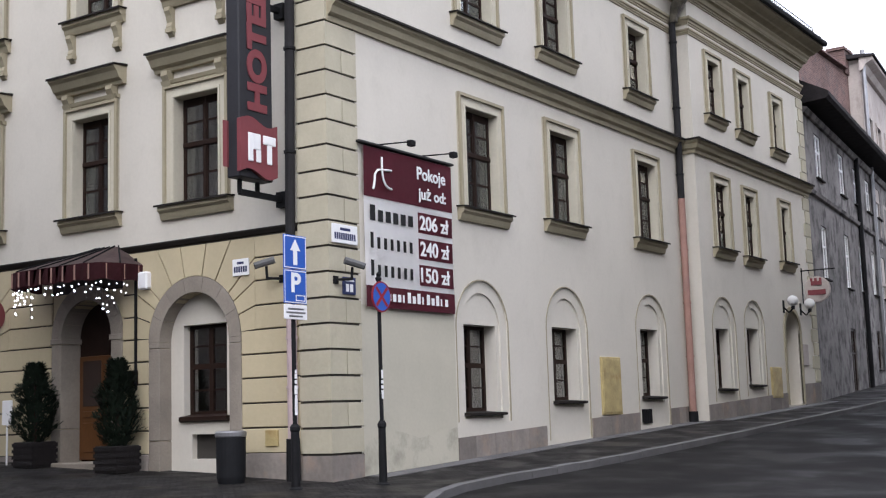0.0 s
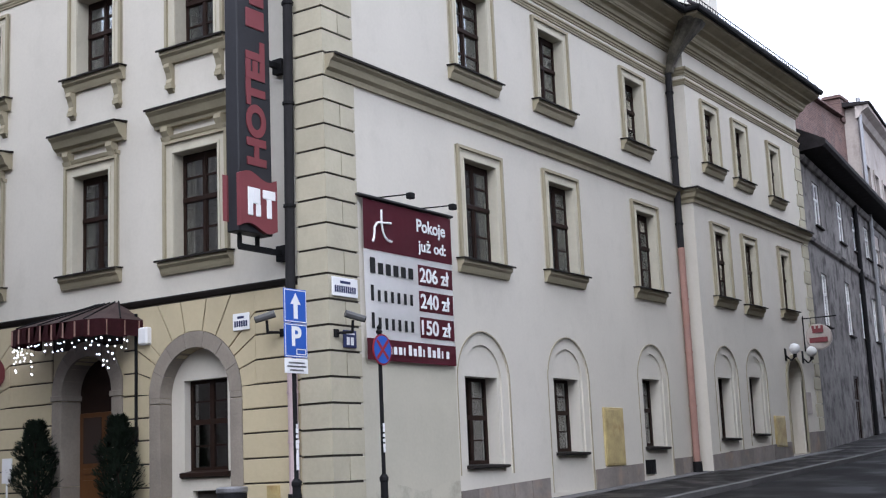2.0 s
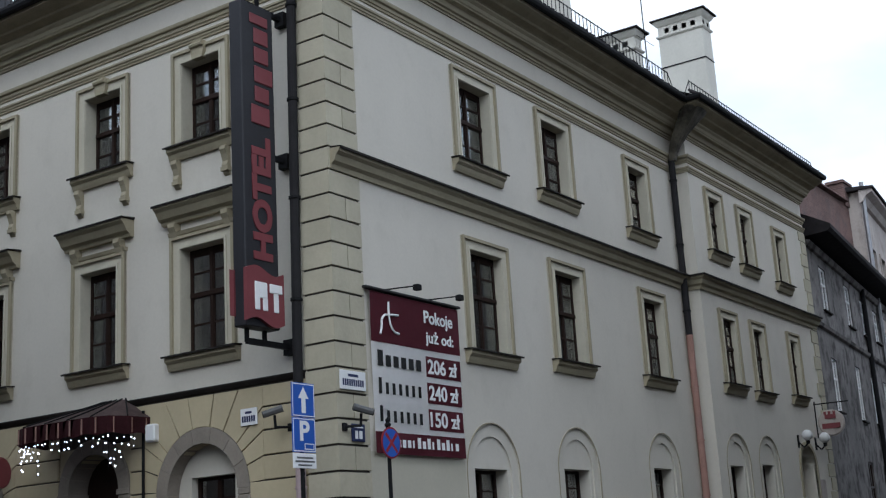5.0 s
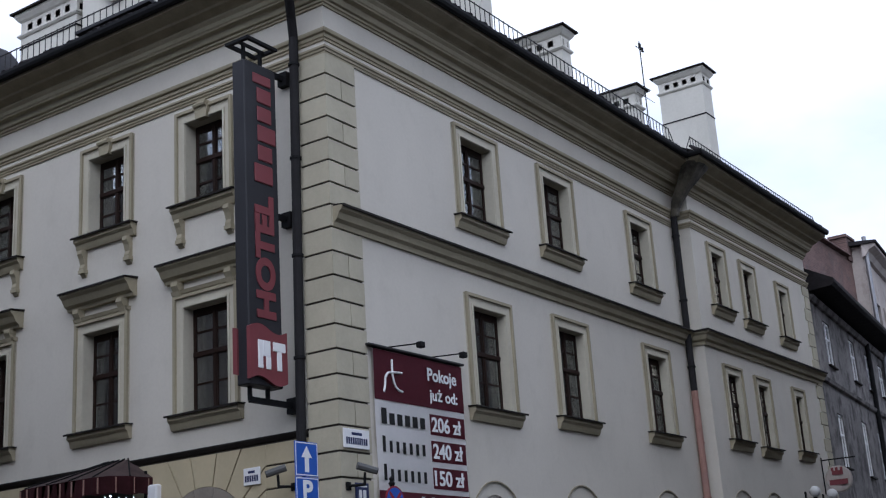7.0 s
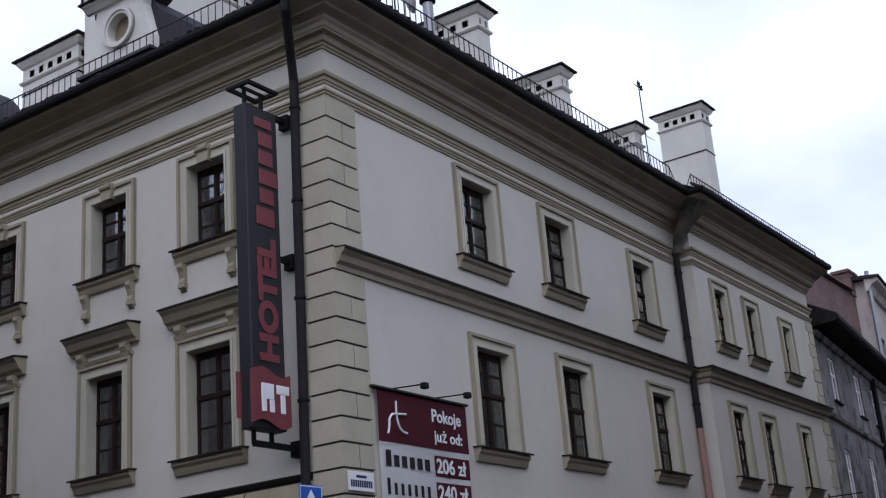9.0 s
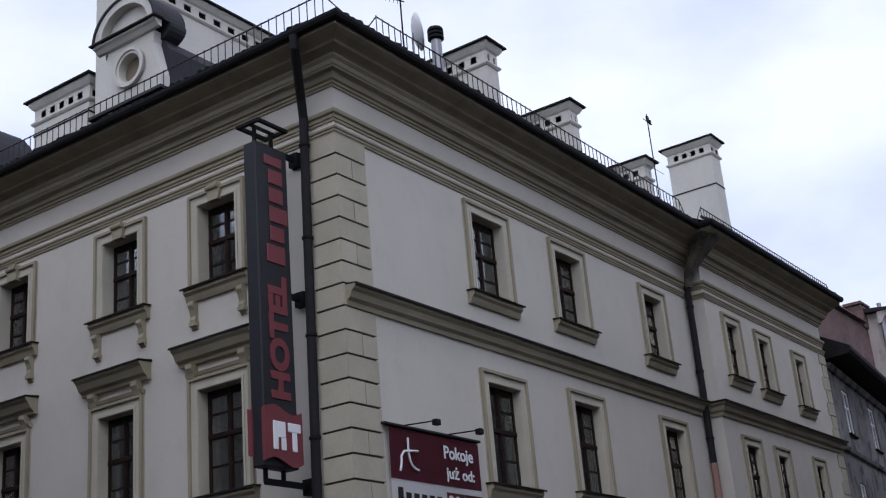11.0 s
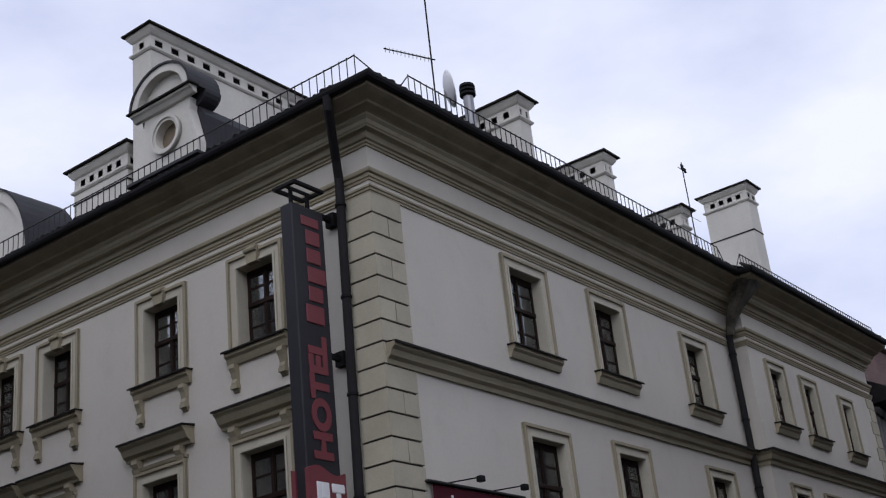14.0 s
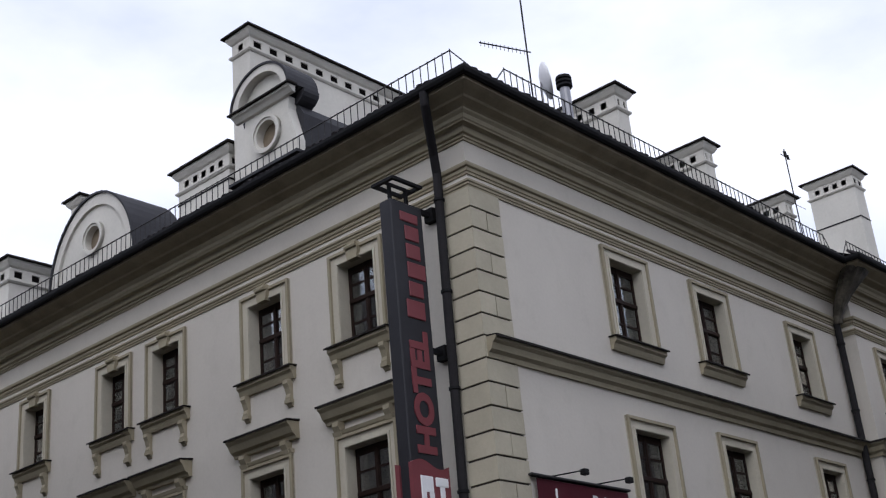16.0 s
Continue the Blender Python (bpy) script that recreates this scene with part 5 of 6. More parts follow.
# unseen blocks added behind the camera: they close both streets, cut skylight, darken reflections
for name, x0, x1, y0, y1, top in (("wall_south", 6.0, 46.0, -24.0, -9.4, 14.6), ("wall_west", -26.0, -10.2, 2.0, 45.0, 16.0), ("wall_southwest", -60.0, -30.0, -60.0, -4.0, 12.0), ("wall_southeast", -16.0, 1.0, -60.0, -34.0, 12.0)):
    bm = bmesh.new()
    brick_shape(bm, at_right, x0, x1, y0, y1, -1.0, top)
    run(bm, lambda u, d, z: Vector((u, y1 + d, z)), [(0, top - 0.4), (0.5, top - 0.1), (0.5, top + 0.05), (0, top + 0.05)], x0, x1)
    single(name, bm, BLOCKERS, "unseen plain block added to shade the fronts and darken reflections", "wall", kind="structure")

# ---- hotel sign ----
sign = thing("hotel_sign", (-1.0, 0.97, 5.2), "tall charcoal projecting box sign with red letters", "sign")
bm = bmesh.new()
brick_shape(bm, at_right, -1.42, -0.56, 0.75, 1.05, 5.22, 11.28, 0.02)
part("sign_box", bm, SIGNBODY, sign)
lettering("sign_letters", "HOTEL", SIGNRED, sign, (-0.72, 0.742, 6.42), (0, 0, 1), (-1, 0, 0), 2.3, 0.5, 0.012, 0.05, "red raised capital letters")
widths = [0.42, 0.36, 0.38, 0.36, 0.36, 0.26]
z = 8.94
for k, w in enumerate(widths):
    bm = bmesh.new()
    brick_shape(bm, at_right, -1.2 if k in (0, 5) else -1.1, -0.72 if k != 2 else -0.62, 0.728, 0.752, z, z + w - 0.06, 0.015)
    part("name_bar", bm, SIGNRED, sign, "red raised plain block")
    z += w + 0.012
bm = bmesh.new()
n = 12
wave = lambda i: 0.07 * math.sin(i / n * 6.283)
prism(bm, at_right, [(-1.47 + 0.95 * i / n, 6.22 + wave(i)) for i in range(n + 1)] + [(-1.47 + 0.95 * i / n, 5.3 + wave(i)) for i in range(n, -1, -1)], 0.76, 0.68)
prism(bm, at_left, [(1.0, 5.4), (1.0, 6.22), (1.1, 6.25), (1.1, 5.43)], -1.40, -1.46)
logo = part("logo_plate", bm, SIGNRED, sign, "wavy red plate")
bm = bmesh.new()
brick_shape(bm, at_right, -1.28, -1.16, 0.66, 0.69, 5.5, 6.0, 0.01)
brick_shape(bm, at_right, -1.16, -0.97, 0.66, 0.69, 5.72, 6.0, 0.01)
brick_shape(bm, at_right, -1.08, -0.96, 0.66, 0.69, 5.5, 5.72, 0.01)
brick_shape(bm, at_right, -0.9, -0.58, 0.66, 0.69, 5.84, 6.0, 0.01)
brick_shape(bm, at_right, -0.8, -0.68, 0.66, 0.69, 5.5, 5.84, 0.01)
part("logo_mark", bm, WHITE, sign, "two plain white blocks")
for z in (11.35, 8.5, 5.0):
    bm = bmesh.new()
    brick_shape(bm, at_right, -1.2 if z != 8.5 else -0.6, -0.0, 0.92, 1.0, z - 0.05, z + 0.05)
    brick_shape(bm, at_right, -0.14, 0.0, 0.85, 1.07, z - 0.14, z + 0.14)
    part("bracket", bm, IRON, sign, "black iron bracket")
for x in (-1.2, -0.75):
    for z0, z1 in ((4.98, 5.24), (11.28, 11.685)):
        bm = bmesh.new()
        brick_shape(bm, at_right, x - 0.03, x + 0.03, 0.93, 0.99, z0, z1)
        part("post", bm, IRON, sign)
bm = bmesh.new()
sheet(bm, lambda u, d, z: Vector((u, z, d)), rect(-1.39, -0.57, 0.67, 1.25), [rect(-1.31, -0.65, 0.75, 1.17)], 11.68, 11.74)
part("lamp_frame", bm, IRON, sign, "open black iron frame")
bm = bmesh.new()
brick_shape(bm, at_right, -1.31, -0.65, 0.93, 0.99, 11.685, 11.735)
part("cross_bar", bm, IRON, sign)

# ---- price banner ----
banner = thing("price_banner", (2.4, -0.08, 3.03), "maroon and white room-price banner stretched on the wall", "banner")
BU0, BU1, BZ0, BZ1 = 0.96, 3.86, 3.06, 6.03


def cloth(u0, u1, z0, z1, d, sag=0.03):
    bm = bmesh.new()
    n, m = 24, 24
    vs = [[bm.verts.new(at_right(u0 + (u1 - u0) * i / n, d - sag * (0.5 + 0.5 * noise.noise(Vector((u0 + (u1 - u0) * i / n, (z0 + (z1 - z0) * j / m) * 0.7, 3.0)))), z0 + (z1 - z0) * j / m)) for j in range(m + 1)] for i in range(n + 1)]
    for i in range(n):
        for j in range(m):
            bm.faces.new((vs[i][j], vs[i + 1][j], vs[i + 1][j + 1], vs[i][j + 1]))
    bmesh.ops.solidify(bm, geom=bm.faces[:], thickness=0.004)
    return bm


bu = lambda q: BU0 + (BU1 - BU0) * q
bz = lambda q: BZ1 - (BZ1 - BZ0) * q
part("sheet", cloth(BU0, BU1, BZ0, BZ1, -0.06), BANNERWHITE, banner, "white vinyl sheet")
part("header", cloth(BU0, BU1, bz(0.315), BZ1, -0.068), MAROON, banner, "maroon header")
part("footer", cloth(BU0, BU1, BZ0, bz(0.868), -0.068), MAROON, banner, "maroon footer")
for k, words in enumerate(("206 zł", "240 zł", "150 zł")):
    a, b = bz(0.355 + 0.172 * k), bz(0.49 + 0.172 * k)
    part("price_field", cloth(bu(0.585), BU1 - 0.02, b, a, -0.068), MAROON, banner, "maroon price field")
    lettering("price", words, WHITE, banner, at_right(bu(0.60), -0.092, b + 0.06), (1, 0, 0), (0, 0, 1), 1.0, 0.29, 0.004, 0.02, "white bold price")
    for q in range(6 if k == 0 else 7):
        w = 0.155 if k == 0 else 0.085
        u = bu(0.055) + q * (0.24 if k == 0 else 0.205)
        bm = bmesh.new()
        brick_shape(bm, at_right, u, u + w, -0.094, -0.09, b + 0.08, a - (0.03 if q == 0 else 0.11))
        part("name_bar", bm, BLACK, banner, "black plain bar")
lettering("words", "Pokoje", WHITE, banner, at_right(bu(0.58), -0.1, bz(0.165)), (1, 0, 0), (0, 0, 1), 0.98, 0.33, 0.004, 0.02)
lettering("words", "już od:", WHITE, banner, at_right(bu(0.59), -0.1, bz(0.29)), (1, 0, 0), (0, 0, 1), 0.95, 0.31, 0.004, 0.02)
for q in range(13):
    u = bu(0.22) + q * 0.158
    bm = bmesh.new()
    brick_shape(bm, at_right, u, u + (0.05 if q % 4 == 3 else 0.1), -0.1, -0.095, bz(0.957), bz(0.89 if q in (4, 6, 8, 10) else 0.91))
    part("address_bar", bm, WHITE, banner, "white plain bar")
bm = bmesh.new()
strokes = [[(0.09 + 0.02 * math.sin(q * 0.35), 0.265 - 0.018 * q) for q in range(6)] + [(0.125, 0.155), (0.145, 0.138), (0.19, 0.132), (0.29, 0.125)], [(0.19, 0.05), (0.188, 0.1), (0.19, 0.15), (0.2, 0.19), (0.22, 0.222), (0.25, 0.24), (0.29, 0.245)]]
for stroke in strokes:
    for a, b in zip(stroke, stroke[1:]):
        tube(bm, at_right(bu(a[0]), -0.1, bz(a[1])), at_right(bu(b[0]), -0.1, bz(b[1])), 0.022, n=6)
part("emblem", bm, WHITE, banner, "white curved emblem")
bm = bmesh.new()
brick_shape(bm, at_right, BU0 - 0.16, BU1 + 0.06, -0.13, 0.0, BZ1 + 0.03, BZ1 + 0.075, 0.01)
part("rail", bm, GUARD, banner)
for u in (1.55, 2.95):
    lamp = thing("banner_spotlight", at_right(u, -0.1, BZ1 + 0.1), "small black spotlight on an arm over the banner", "spotlight", "spotlights over the banner")
    bm = bmesh.new()
    tube(bm, at_right(u - 0.1, -0.05, BZ1 + 0.08), at_right(u - 0.1, -0.78, BZ1 + 0.03), 0.014, n=6)
    part("arm", bm, IRON, lamp)
    bm = bmesh.new()
    brick_shape(bm, at_right, u - 0.17, u - 0.03, -0.88, -0.76, BZ1 - 0.06, BZ1 + 0.05, 0.012)
    part("lamp_head", bm, IRON, lamp)

# ---- plates and cameras on the corner ----
def plate(name, f, u0, u1, z0, z1, d, mat, label, category, bars, bar_mat):
    t = thing(name, f((u0 + u1) / 2, d, z0), label, category)
    bm = bmesh.new()
    brick_shape(bm, f, u0, u1, d, d + 0.03, z0, z1, 0.006)
    part("plate", bm, mat, t)
    for a, b, lo, hi in bars:
        bm = bmesh.new()
        brick_shape(bm, f, u0 + a * (u1 - u0), u0 + b * (u1 - u0), d - 0.004, d + 0.002, z0 + lo * (z1 - z0), z0 + hi * (z1 - z0))
        part("bar", bm, bar_mat, t, "plain bar")
    return t


plate("street_sign", at_right, 0.02, 0.74, 4.14, 4.48, -0.085, WHITE, "white street name plate with dark blue bars", "street sign", [(0.3, 0.7, 0.68, 0.82)] + [(0.08 + 0.085 * k, 0.14 + 0.085 * k, 0.2, 0.55) for k in range(10)], INK)
plate("street_sign", at_left, 1.8, 2.2, 3.72, 4.03, -0.085, WHITE, "white street name plate with dark blue bars", "street sign", [(0.3, 0.7, 0.68, 0.82)] + [(0.1 + 0.14 * k, 0.2 + 0.14 * k, 0.2, 0.55) for k in range(6)], INK)
plate("house_number_plate", at_right, 0.30, 0.66, 3.24, 3.55, -0.085, INK, "small dark blue number plate on corner stones", "number plate", [(0.2, 0.42, 0.15, 0.6), (0.52, 0.76, 0.15, 0.6), (0.15, 0.85, 0.76, 0.84)], WHITE)


def security_camera(f, u, z, s):
    t = thing("security_camera", f(u, 0, z), "grey security camera on a wall bracket", "camera", "cameras on the corner")
    bm = bmesh.new()
    brick_shape(bm, f, u - 0.06, u + 0.06, -0.08, -0.04, z - 0.34, z - 0.2, 0.006)
    tube(bm, f(u, -0.08, z - 0.27), f(u + s * 0.12, -0.32, z - 0.27), 0.025)
    tube(bm, f(u + s * 0.12, -0.32, z - 0.28), f(u + s * 0.12, -0.34, z - 0.06), 0.025)
    part("bracket", bm, IRON, t)
    bm = bmesh.new()
    a, b = f(u - s * 0.04, -0.30, z + 0.05), f(u + s * 0.24, -0.50, z - 0.05)
    tube(bm, a, b, 0.068, 0.062, 8)
    part("housing", bm, GREYCASE, t)
    bm = bmesh.new()
    way = (b - a).normalized()
    tube(bm, b, b + way * 0.015, 0.06, n=10)
    part("lens", bm, BLACK, t)


security_camera(at_left, 1.02, 3.85, 1)
security_camera(at_right, 0.12, 3.75, 1)

# ---- entrance canopy ----
awning = thing("entrance_awning", (-0.6, 5.6, 3.9), "burgundy fan awning with valance over the entrance", "awning")
AY0, AY1, AZ = 4.6, 7.6, 4.16
edge = [(-0.02, AY1), (-0.6, AY1 - 0.02), (-0.95, AY1 - 0.18), (-1.08, AY1 - 0.5)] + [(-1.1, AY1 - 0.5 - k * 0.333) for k in range(1, 6)] + [(-1.08, AY0 + 0.5), (-0.95, AY0 + 0.18), (-0.6, AY0 + 0.02), (-0.02, AY0)]
bm = bmesh.new()
lo = [bm.verts.new((x, y, AZ)) for x, y in edge]
hi = [bm.verts.new((-0.02, 5.65 + (y - 6.1) * 0.22, 4.6)) for x, y in edge]
for i in range(len(edge) - 1):
    bm.faces.new((lo[i], lo[i + 1], hi[i + 1], hi[i]))
bmesh.ops.solidify(bm, geom=bm.faces[:], thickness=0.01)
part("canopy", bm, AWNTOP, awning, "faded ribbed canopy top")
bm = bmesh.new()
fine = smooth_line(edge, 0.12)
lo = [bm.verts.new((p.x - 0.012 * (i % 2), p.y, AZ - 0.33 - 0.02 * math.sin(i * 1.3))) for i, p in enumerate(fine)]
hi = [bm.verts.new((p.x, p.y, AZ)) for p in fine]
for i in range(len(fine) - 1):
    bm.faces.new((lo[i], lo[i + 1], hi[i + 1], hi[i]))
bmesh.ops.solidify(bm, geom=bm.faces[:], thickness=0.008)
part("valance", bm, AWNING, awning, "burgundy pleated valance")
for i in range(0, len(fine), 3):
    p = fine[i]
    bm = bmesh.new()
    brick_shape(bm, at_right, p.x - 0.022, p.x - 0.014, p.y - 0.02, p.y + 0.02, AZ - 0.31, AZ - 0.02)
    part("stripe", bm, COPPER, awning)
for x, y in edge[1::2]:
    bm = bmesh.new()
    tube(bm, (x, y, AZ + 0.01), (-0.02, 5.65 + (y - 6.1) * 0.22, 4.62), 0.016, n=6)
    part("rib", bm, IRON, awning)
bm = bmesh.new()
tube(bm, (-0.09, 4.75, 4.3), (-0.09, 4.75, 1.75), 0.03)
part("stay", bm, IRON, awning)

lights = thing("icicle_lights", (-1.0, 5.6, 3.8), "string of white icicle lights hanging under the awning", "fairy lights")
for i, p in enumerate(fine[4:-4]):
    n = random.choice((1, 2, 3, 4, 5)) if p.y > 6.5 or p.y < 5.0 else random.choice((0, 0, 1, 2, 1))
    q = Vector((p.x + 0.03, p.y, AZ - 0.34))
    if n:
        bm = bmesh.new()
        tube(bm, q + Vector((0, 0, 0.05)), q - Vector((0, 0, n * 0.13)), 0.004, n=4)
        part("wire", bm, IRON, lights)
    for k in range(n):
        c = q - Vector((random.uniform(-0.03, 0.03), random.uniform(-0.05, 0.05), 0.06 + k * 0.13 + random.uniform(-0.03, 0.03)))
        bm = bmesh.new()
        ball(bm, c, random.uniform(0.008, 0.018), 6)
        part("bulb", bm, FAIRY, lights)

for y, z in ((4.5, 3.84),):
    bm = bmesh.new()
    brick_shape(bm, at_left, y - 0.13, y + 0.13, -0.17, 0.0, z - 0.17, z + 0.17, 0.03)
    single("alarm_box", bm, WHITE, "small white alarm box on the wall", "alarm box")
for u, z0, z1, w in ((7.72, 1.7, 2.2, 0.3), (4.88, 1.85, 2.12, 0.3)):
    bm = bmesh.new()
    brick_shape(bm, at_left, u - w / 2, u + w / 2, -0.08, -0.03, z0, z1, 0.008)
    single("wall_plaque", bm, WOOD, "dark rectangular plaque beside the entrance", "plaque", "plaques at the entrance")
bm = bmesh.new()
brick_shape(bm, at_left, 7.95, 8.25, -0.5, -0.46, 1.15, 1.65, 0.01)
tube(bm, (-0.48, 8.1, rise(-0.5, 8.1)), (-0.48, 8.1, 1.2), 0.02)
single("menu_stand", bm, WHITE, "white menu board on a thin post", "menu board")
bm = bmesh.new()
lathe(bm, (-0.35, 8.75, 3.45), [(0.05, -0.02), (0.3, -0.02), (0.33, 0.0), (0.3, 0.02), (0.05, 0.02)], 20, (0.2, -1, 0))
single("round_wall_sign", bm, SIGNRED, "small round red projecting sign", "sign")

# ---- potted conifers ----
def conifer(x, y, height, width, seed):
    rnd = random.Random(seed)
    z = rise(x, y)
    t = thing("potted_conifer", (x, y, z), "clipped dark green conifer in a square planter", "potted tree", "conifers at the entrance")
    bm = bmesh.new()
    s = 0.3
    brick_shape(bm, at_right, x - s, x + s, y - s, y + s, z - 0.02, z + 0.5, 0.02)
    for h in (0.08, 0.2, 0.32, 0.44):
        brick_shape(bm, at_right, x - s - 0.012, x + s + 0.012, y - s - 0.012, y + s + 0.012, z + h - 0.035, z + h + 0.035)
    part("planter", bm, PLANTER, t, "dark ribbed square planter")
    bm = bmesh.new()
    tube(bm, (x, y, z + 0.4), (x, y, z + height - 0.2), 0.05, 0.015, 8)
    part("trunk", bm, WOOD, t)
    bm = bmesh.new()
    for k in range(4200):
        h = rnd.random() ** 0.8
        a = rnd.random() * 6.2832
        lump = 1 + 0.75 * noise.noise(Vector((math.cos(a) * 1.6, math.sin(a) * 1.6 + seed, h * 5.5))) + 0.3 * noise.noise(Vector((math.cos(a) * 4, math.sin(a) * 4 + seed, h * 14)))
        prof = width / 2 * min(1.0, 0.35 + 2.6 * h if h < 0.2 else 1.0) * (1 - max(0, h - 0.3) / 0.74) ** 0.5 * 0.9 * lump + 0.02
        r = prof * (0.72 + 0.3 * rnd.random())
        c = Vector((x + r * math.cos(a), y + r * math.sin(a), z + 0.45 + h * (height - 0.5)))
        up = Vector((math.cos(a) * 0.6, math.sin(a) * 0.6, rnd.uniform(0.2, 1.1))).normalized() * rnd.uniform(0.05, 0.12)
        side = Vector((-math.sin(a), math.cos(a), rnd.uniform(-0.6, 0.6))).normalized() * rnd.uniform(0.012, 0.03)
        bm.faces.new([bm.verts.new(q) for q in (c - side, c + side, c + up + side * 0.4, c + up - side * 0.4)])
    part("foliage", bm, LEAF, t, "dense dark green scale foliage")
    return t


conifer(-0.50, 4.80, 2.15, 0.84, 3)
conifer(-0.50, 7.20, 2.08, 0.86, 8)

# ---- litter bin ----
bx, by = -0.85, 1.55
bz0 = rise(bx, by)
bin_ob = thing("litter_bin", (bx, by, bz0), "dark grey round metal litter bin on the pavement", "litter bin")
bm = bmesh.new()
lathe(bm, (bx, by, bz0 - 0.02), [(0.22, 0), (0.235, 0.05), (0.25, 0.12), (0.26, 0.8), (0.255, 0.82), (0.225, 0.82), (0.22, 0.5)], 28)
part("body", bm, GREYBIN, bin_ob, smooth=False)
bm = bmesh.new()
lathe(bm, (bx, by, bz0 + 0.78), [(0.265, 0), (0.275, 0.02), (0.275, 0.08), (0.26, 0.1), (0.2, 0.11), (0.2, 0.06)], 28)
part("rim", bm, STEEL, bin_ob)

# ---- posts with road signs ----
px, py = -1.1, -0.12
pz = rise(px, py)
post = thing("road_sign_post", (px, py, pz), "black post with blue parking and one-way signs", "road sign")
bm = bmesh.new()
tube(bm, (px, py, pz), (px, py, 4.15), 0.038, n=12)
part("pole", bm, IRON, post)
bm = bmesh.new()
lathe(bm, (px, py, pz - 0.02), [(0.11, 0), (0.11, 0.03), (0.075, 0.06), (0.07, 0.95), (0.085, 0.98), (0.085, 1.03), (0.05, 1.08)], 14)
part("base_sleeve", bm, IRON, post)
f_sign = lambda u, d, z: Vector((px + u, py - 0.06 + d, z))
for z0, z1 in ((3.56, 4.13), (2.98, 3.55)):
    bm = bmesh.new()
    brick_shape(bm, f_sign, -0.29, 0.29, 0, 0.02, z0, z1, 0.006)
    part("sign_plate", bm, BLUE, post, "blue road sign with a white edge")
    bm = bmesh.new()
    prism(bm, f_sign, [(-0.275, z0 + 0.015), (0.275, z0 + 0.015), (0.275, z1 - 0.015), (-0.275, z1 - 0.015), (-0.275, z0 + 0.03), (-0.262, z0 + 0.03), (-0.262, z1 - 0.03), (0.262, z1 - 0.03), (0.262, z0 + 0.03), (-0.275, z0 + 0.03)], -0.003, 0.001)
    part("white_edge", bm, WHITE, post)
bm = bmesh.new()
prism(bm, f_sign, [(-0.05, 3.63), (0.05, 3.63), (0.05, 3.87), (0.13, 3.87), (0.0, 4.06), (-0.13, 3.87), (-0.05, 3.87)], -0.005, 0.002)
part("arrow", bm, WHITE, post, "white upright arrow")
lettering("letter", "P", WHITE, post, f_sign(-0.11, -0.004, 3.17), (1, 0, 0), (0, 0, 1), 0.24, 0.33, 0.003, 0.03, "white parking letter")
bm = bmesh.new()
prism(bm, f_sign, [(0.0, 3.03), (0.24, 3.03), (0.24, 3.13), (0.0, 3.13), (0.0, 3.045), (0.015, 3.045), (0.015, 3.115), (0.225, 3.115), (0.225, 3.045), (0.0, 3.045)], -0.005, 0.002)
part("small_mark", bm, WHITE, post)
bm = bmesh.new()
brick_shape(bm, f_sign, -0.29, 0.29, 0, 0.02, 2.72, 2.965, 0.006)
part("lower_plate", bm, WHITE, post, "white plate with small grey bars")
bm = bmesh.new()
for z0, a in ((2.88, 0.2), (2.82, 0.24), (2.76, 0.17)):
    brick_shape(bm, f_sign, -a, a, -0.004, 0.002, z0, z0 + 0.028)
part("plate_bars", bm, STEEL, post)
rs = random.Random(5)
for k in range(9):
    z0 = 1.15 + k * 0.085
    bm = bmesh.new()
    w = rs.uniform(0.02, 0.034)
    brick_shape(bm, lambda u, d, z: Vector((px + u - d * 0.7, py - 0.041 + d, z)), -w, w, 0.0, 0.006, z0, z0 + rs.uniform(0.05, 0.1))
    part("sticker", bm, WHITE, post, "torn white sticker")

qx, qy = 0.08, -1.02
qz = rise(qx, qy)
stop = thing("no_stopping_sign", (qx, qy, qz), "black post with a round blue and red sign", "road sign")
bm = bmesh.new()
tube(bm, (qx, qy, qz), (qx, qy, 3.42), 0.034, n=12)
part("pole", bm, IRON, stop)
bm = bmesh.new()
lathe(bm, (qx, qy, qz - 0.02), [(0.12, 0), (0.12, 0.03), (0.07, 0.06), (0.062, 0.95), (0.075, 0.98), (0.075, 1.03), (0.045, 1.08)], 14)
part("base_sleeve", bm, IRON, stop)
bm = bmesh.new()
lathe(bm, (qx, qy, 3.38), [(0.05, 0), (0.06, 0.04), (0.03, 0.07), (0.045, 0.11), (0.0, 0.16)], 10)
part("finial", bm, IRON, stop)
f_stop = lambda u, d, z: Vector((qx + u, qy - 0.06 + d, 3.1 + z))
bm = bmesh.new()
prism(bm, f_stop, circle(0, 0, 0.265, 32), 0, 0.02)
disc = part("sign_disc", bm, SIGNRIM, stop, "red-rimmed disc")
bm = bmesh.new()
prism(bm, f_stop, circle(0, 0, 0.237, 32), -0.004, 0.01)
part("blue_field", bm, BLUE, stop)
for s in (-1, 1):
    bm = bmesh.new()
    q = 0.155
    w = 0.02
    prism(bm, f_stop, [(-q - w, s * (-q + w)), (-q + w, s * (-q - w)), (q + w, s * (q - w)), (q - w, s * (q + w))], -0.006 - 0.001 * s, 0.0)
    part("red_bar", bm, SIGNRIM, stop)
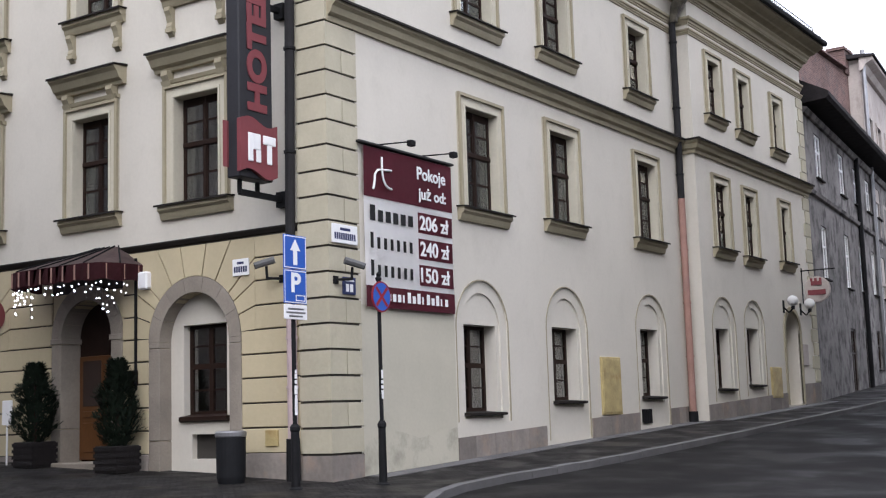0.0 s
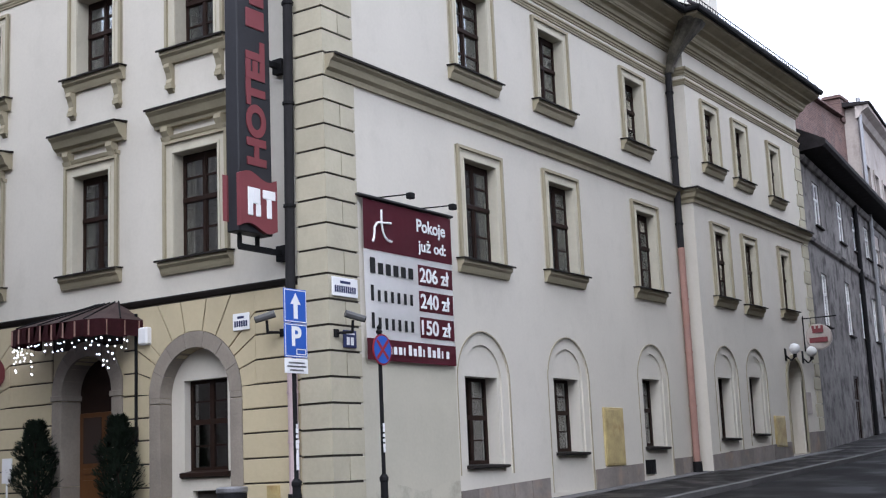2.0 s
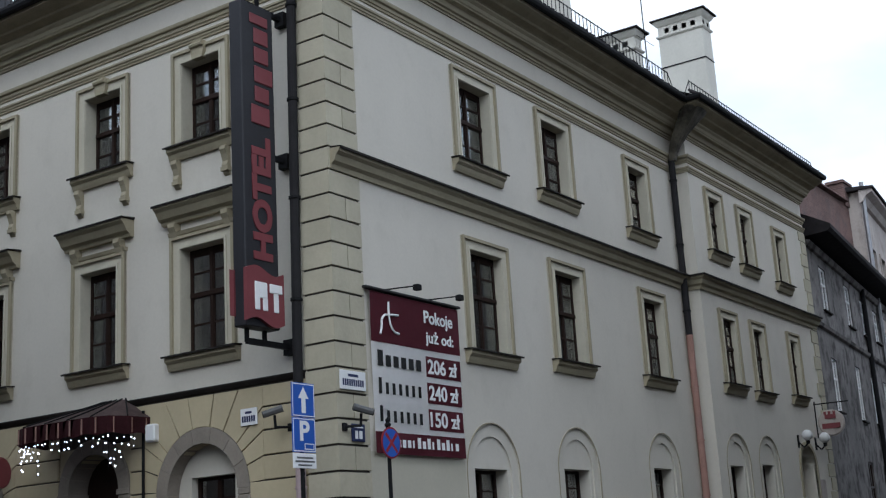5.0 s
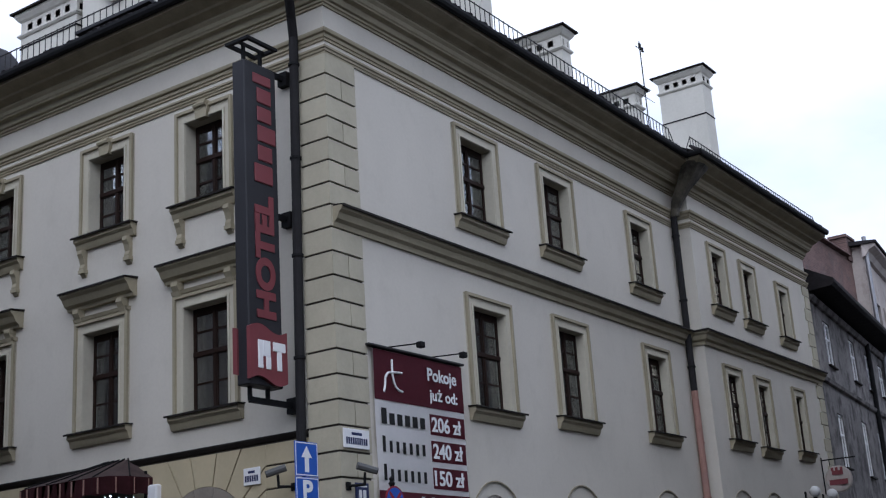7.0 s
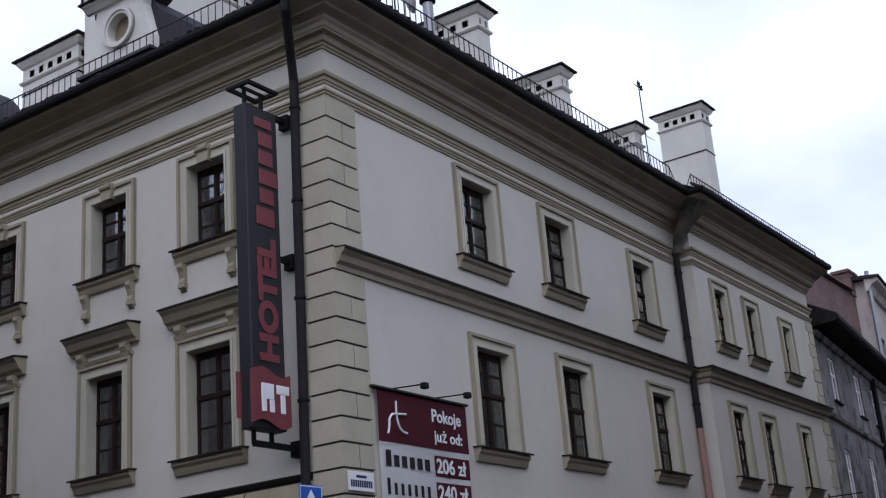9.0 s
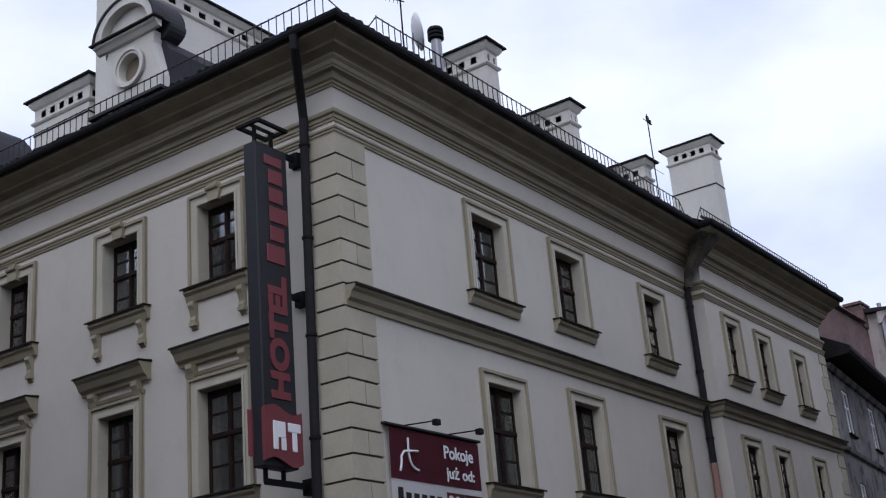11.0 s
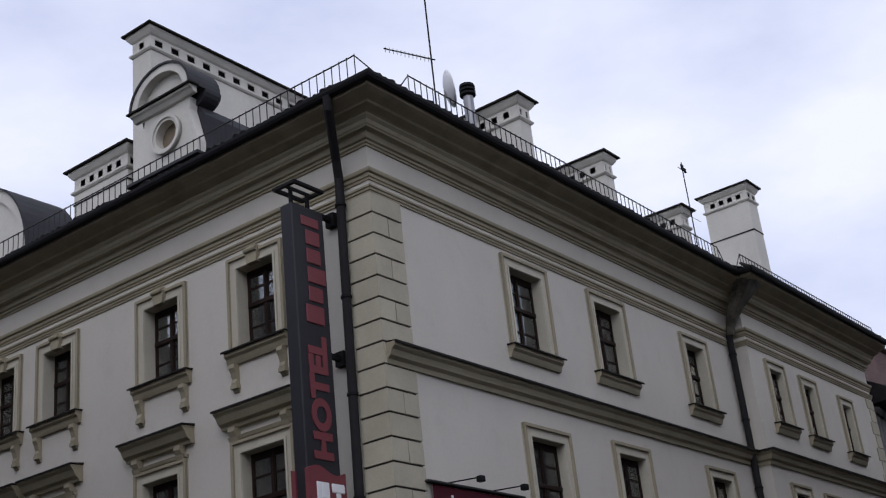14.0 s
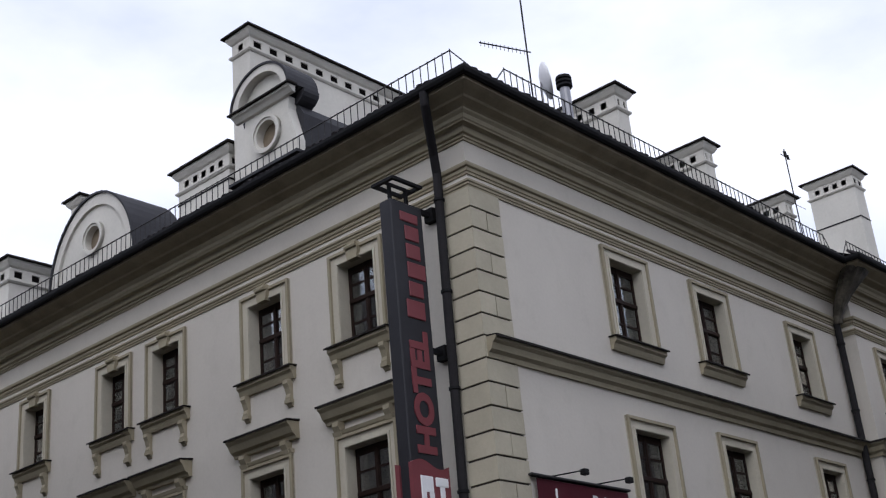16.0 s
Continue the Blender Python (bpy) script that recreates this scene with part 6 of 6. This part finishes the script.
for k in range(6):
    z0 = 1.38 + k * 0.085
    bm = bmesh.new()
    w = rs.uniform(0.02, 0.03)
    brick_shape(bm, lambda u, d, z: Vector((qx + u - d * 0.7, qy - 0.037 + d, z)), -w, w, 0.0, 0.006, z0, z0 + rs.uniform(0.05, 0.09))
    part("sticker", bm, WHITE, stop, "torn white sticker")

# ---- small things on the side-street front ----
def gas_box(f, u0, u1, z0, z1, d):
    t = thing("gas_box", f((u0 + u1) / 2, d, z0), "scratched yellow gas meter cabinet on the wall", "gas cabinet", "gas cabinets")
    bm = bmesh.new()
    brick_shape(bm, f, u0, u1, -d, 0.02, z0, z1, 0.012)
    part("case", bm, YELLOWBOX, t)
    bm = bmesh.new()
    brick_shape(bm, f, u0 + 0.05, u1 - 0.05, -d - 0.012, -d + 0.01, z0 + 0.05, z1 - 0.05, 0.006)
    part("lid", bm, YELLOWBOX, t)


gas_box(at_right, 10.24, 11.28, 0.97, 2.36, 0.045)
gas_box(at_right_far, 20.92, 21.86, 1.30, 2.25, 0.045)
bm = bmesh.new()
brick_shape(bm, at_left, 1.16, 1.46, -0.075, -0.03, 0.62, 0.91, 0.008)
single("gas_box", bm, YELLOWBOX, "small yellow utility cover on the plinth", "gas cabinet")
bm = bmesh.new()
brick_shape(bm, at_right_far, 24.08, 24.62, -0.04, 0.0, 2.35, 3.05, 0.008)
single("notice_case", bm, PALEHOUSE, "grey framed notice case by the side door", "notice case")

# globe lamps and round sign by the far door
for u in (22.5, 24.18):
    lamp = thing("globe_lamp", at_right_far(u, 0, 4.1), "wall lamp with white globe on a black scroll arm", "wall lamp", "globe lamps")
    bm = bmesh.new()
    tube(bm, at_right_far(u, 0, 4.2), at_right_far(u, -0.18, 4.0), 0.025)
    tube(bm, at_right_far(u, -0.18, 4.0), at_right_far(u, -0.32, 4.12), 0.025)
    tube(bm, at_right_far(u, -0.32, 4.1), at_right_far(u, -0.32, 4.22), 0.06)
    brick_shape(bm, at_right_far, u - 0.06, u + 0.06, -0.03, 0.0, 4.0, 4.4)
    part("arm", bm, IRON, lamp)
    bm = bmesh.new()
    ball(bm, at_right_far(u, -0.32, 4.37), 0.175, 18)
    part("globe", bm, LAMPWHITE, lamp, "opal glass globe", smooth=True)
board = thing("round_bar_sign", (24.47, -0.95, 4.4), "round white bar sign hung from an iron bracket", "sign")
bm = bmesh.new()
lathe(bm, (24.47, -0.95, 4.85), [(0.02, -0.07), (0.39, -0.07), (0.43, -0.04), (0.43, 0.04), (0.39, 0.07), (0.02, 0.07)], 28, (1, 0.1, 0))
part("disc", bm, PALEHOUSE, board)
bm = bmesh.new()
brick_shape(bm, at_right, 24.37, 24.395, -1.25, -0.65, 4.66, 4.83)
brick_shape(bm, at_right, 24.37, 24.395, -1.13, -0.77, 4.98, 5.12)
for y in (-1.13, -0.97, -0.83):
    brick_shape(bm, at_right, 24.37, 24.395, y, y + 0.08, 5.12, 5.22)
part("emblem", bm, SIGNRED, board, "dark red plain band and crown shape")
bm = bmesh.new()
tube(bm, (24.47, -0.42, 5.5), (24.47, -1.57, 5.5), 0.02)
tube(bm, (24.47, -0.45, 4.4), (24.47, -0.45, 5.6), 0.02)
for y in (-0.70, -1.20):
    tube(bm, (24.47, y, 5.5), (24.47, y, 5.28), 0.012, n=6)
part("bracket", bm, IRON, board)
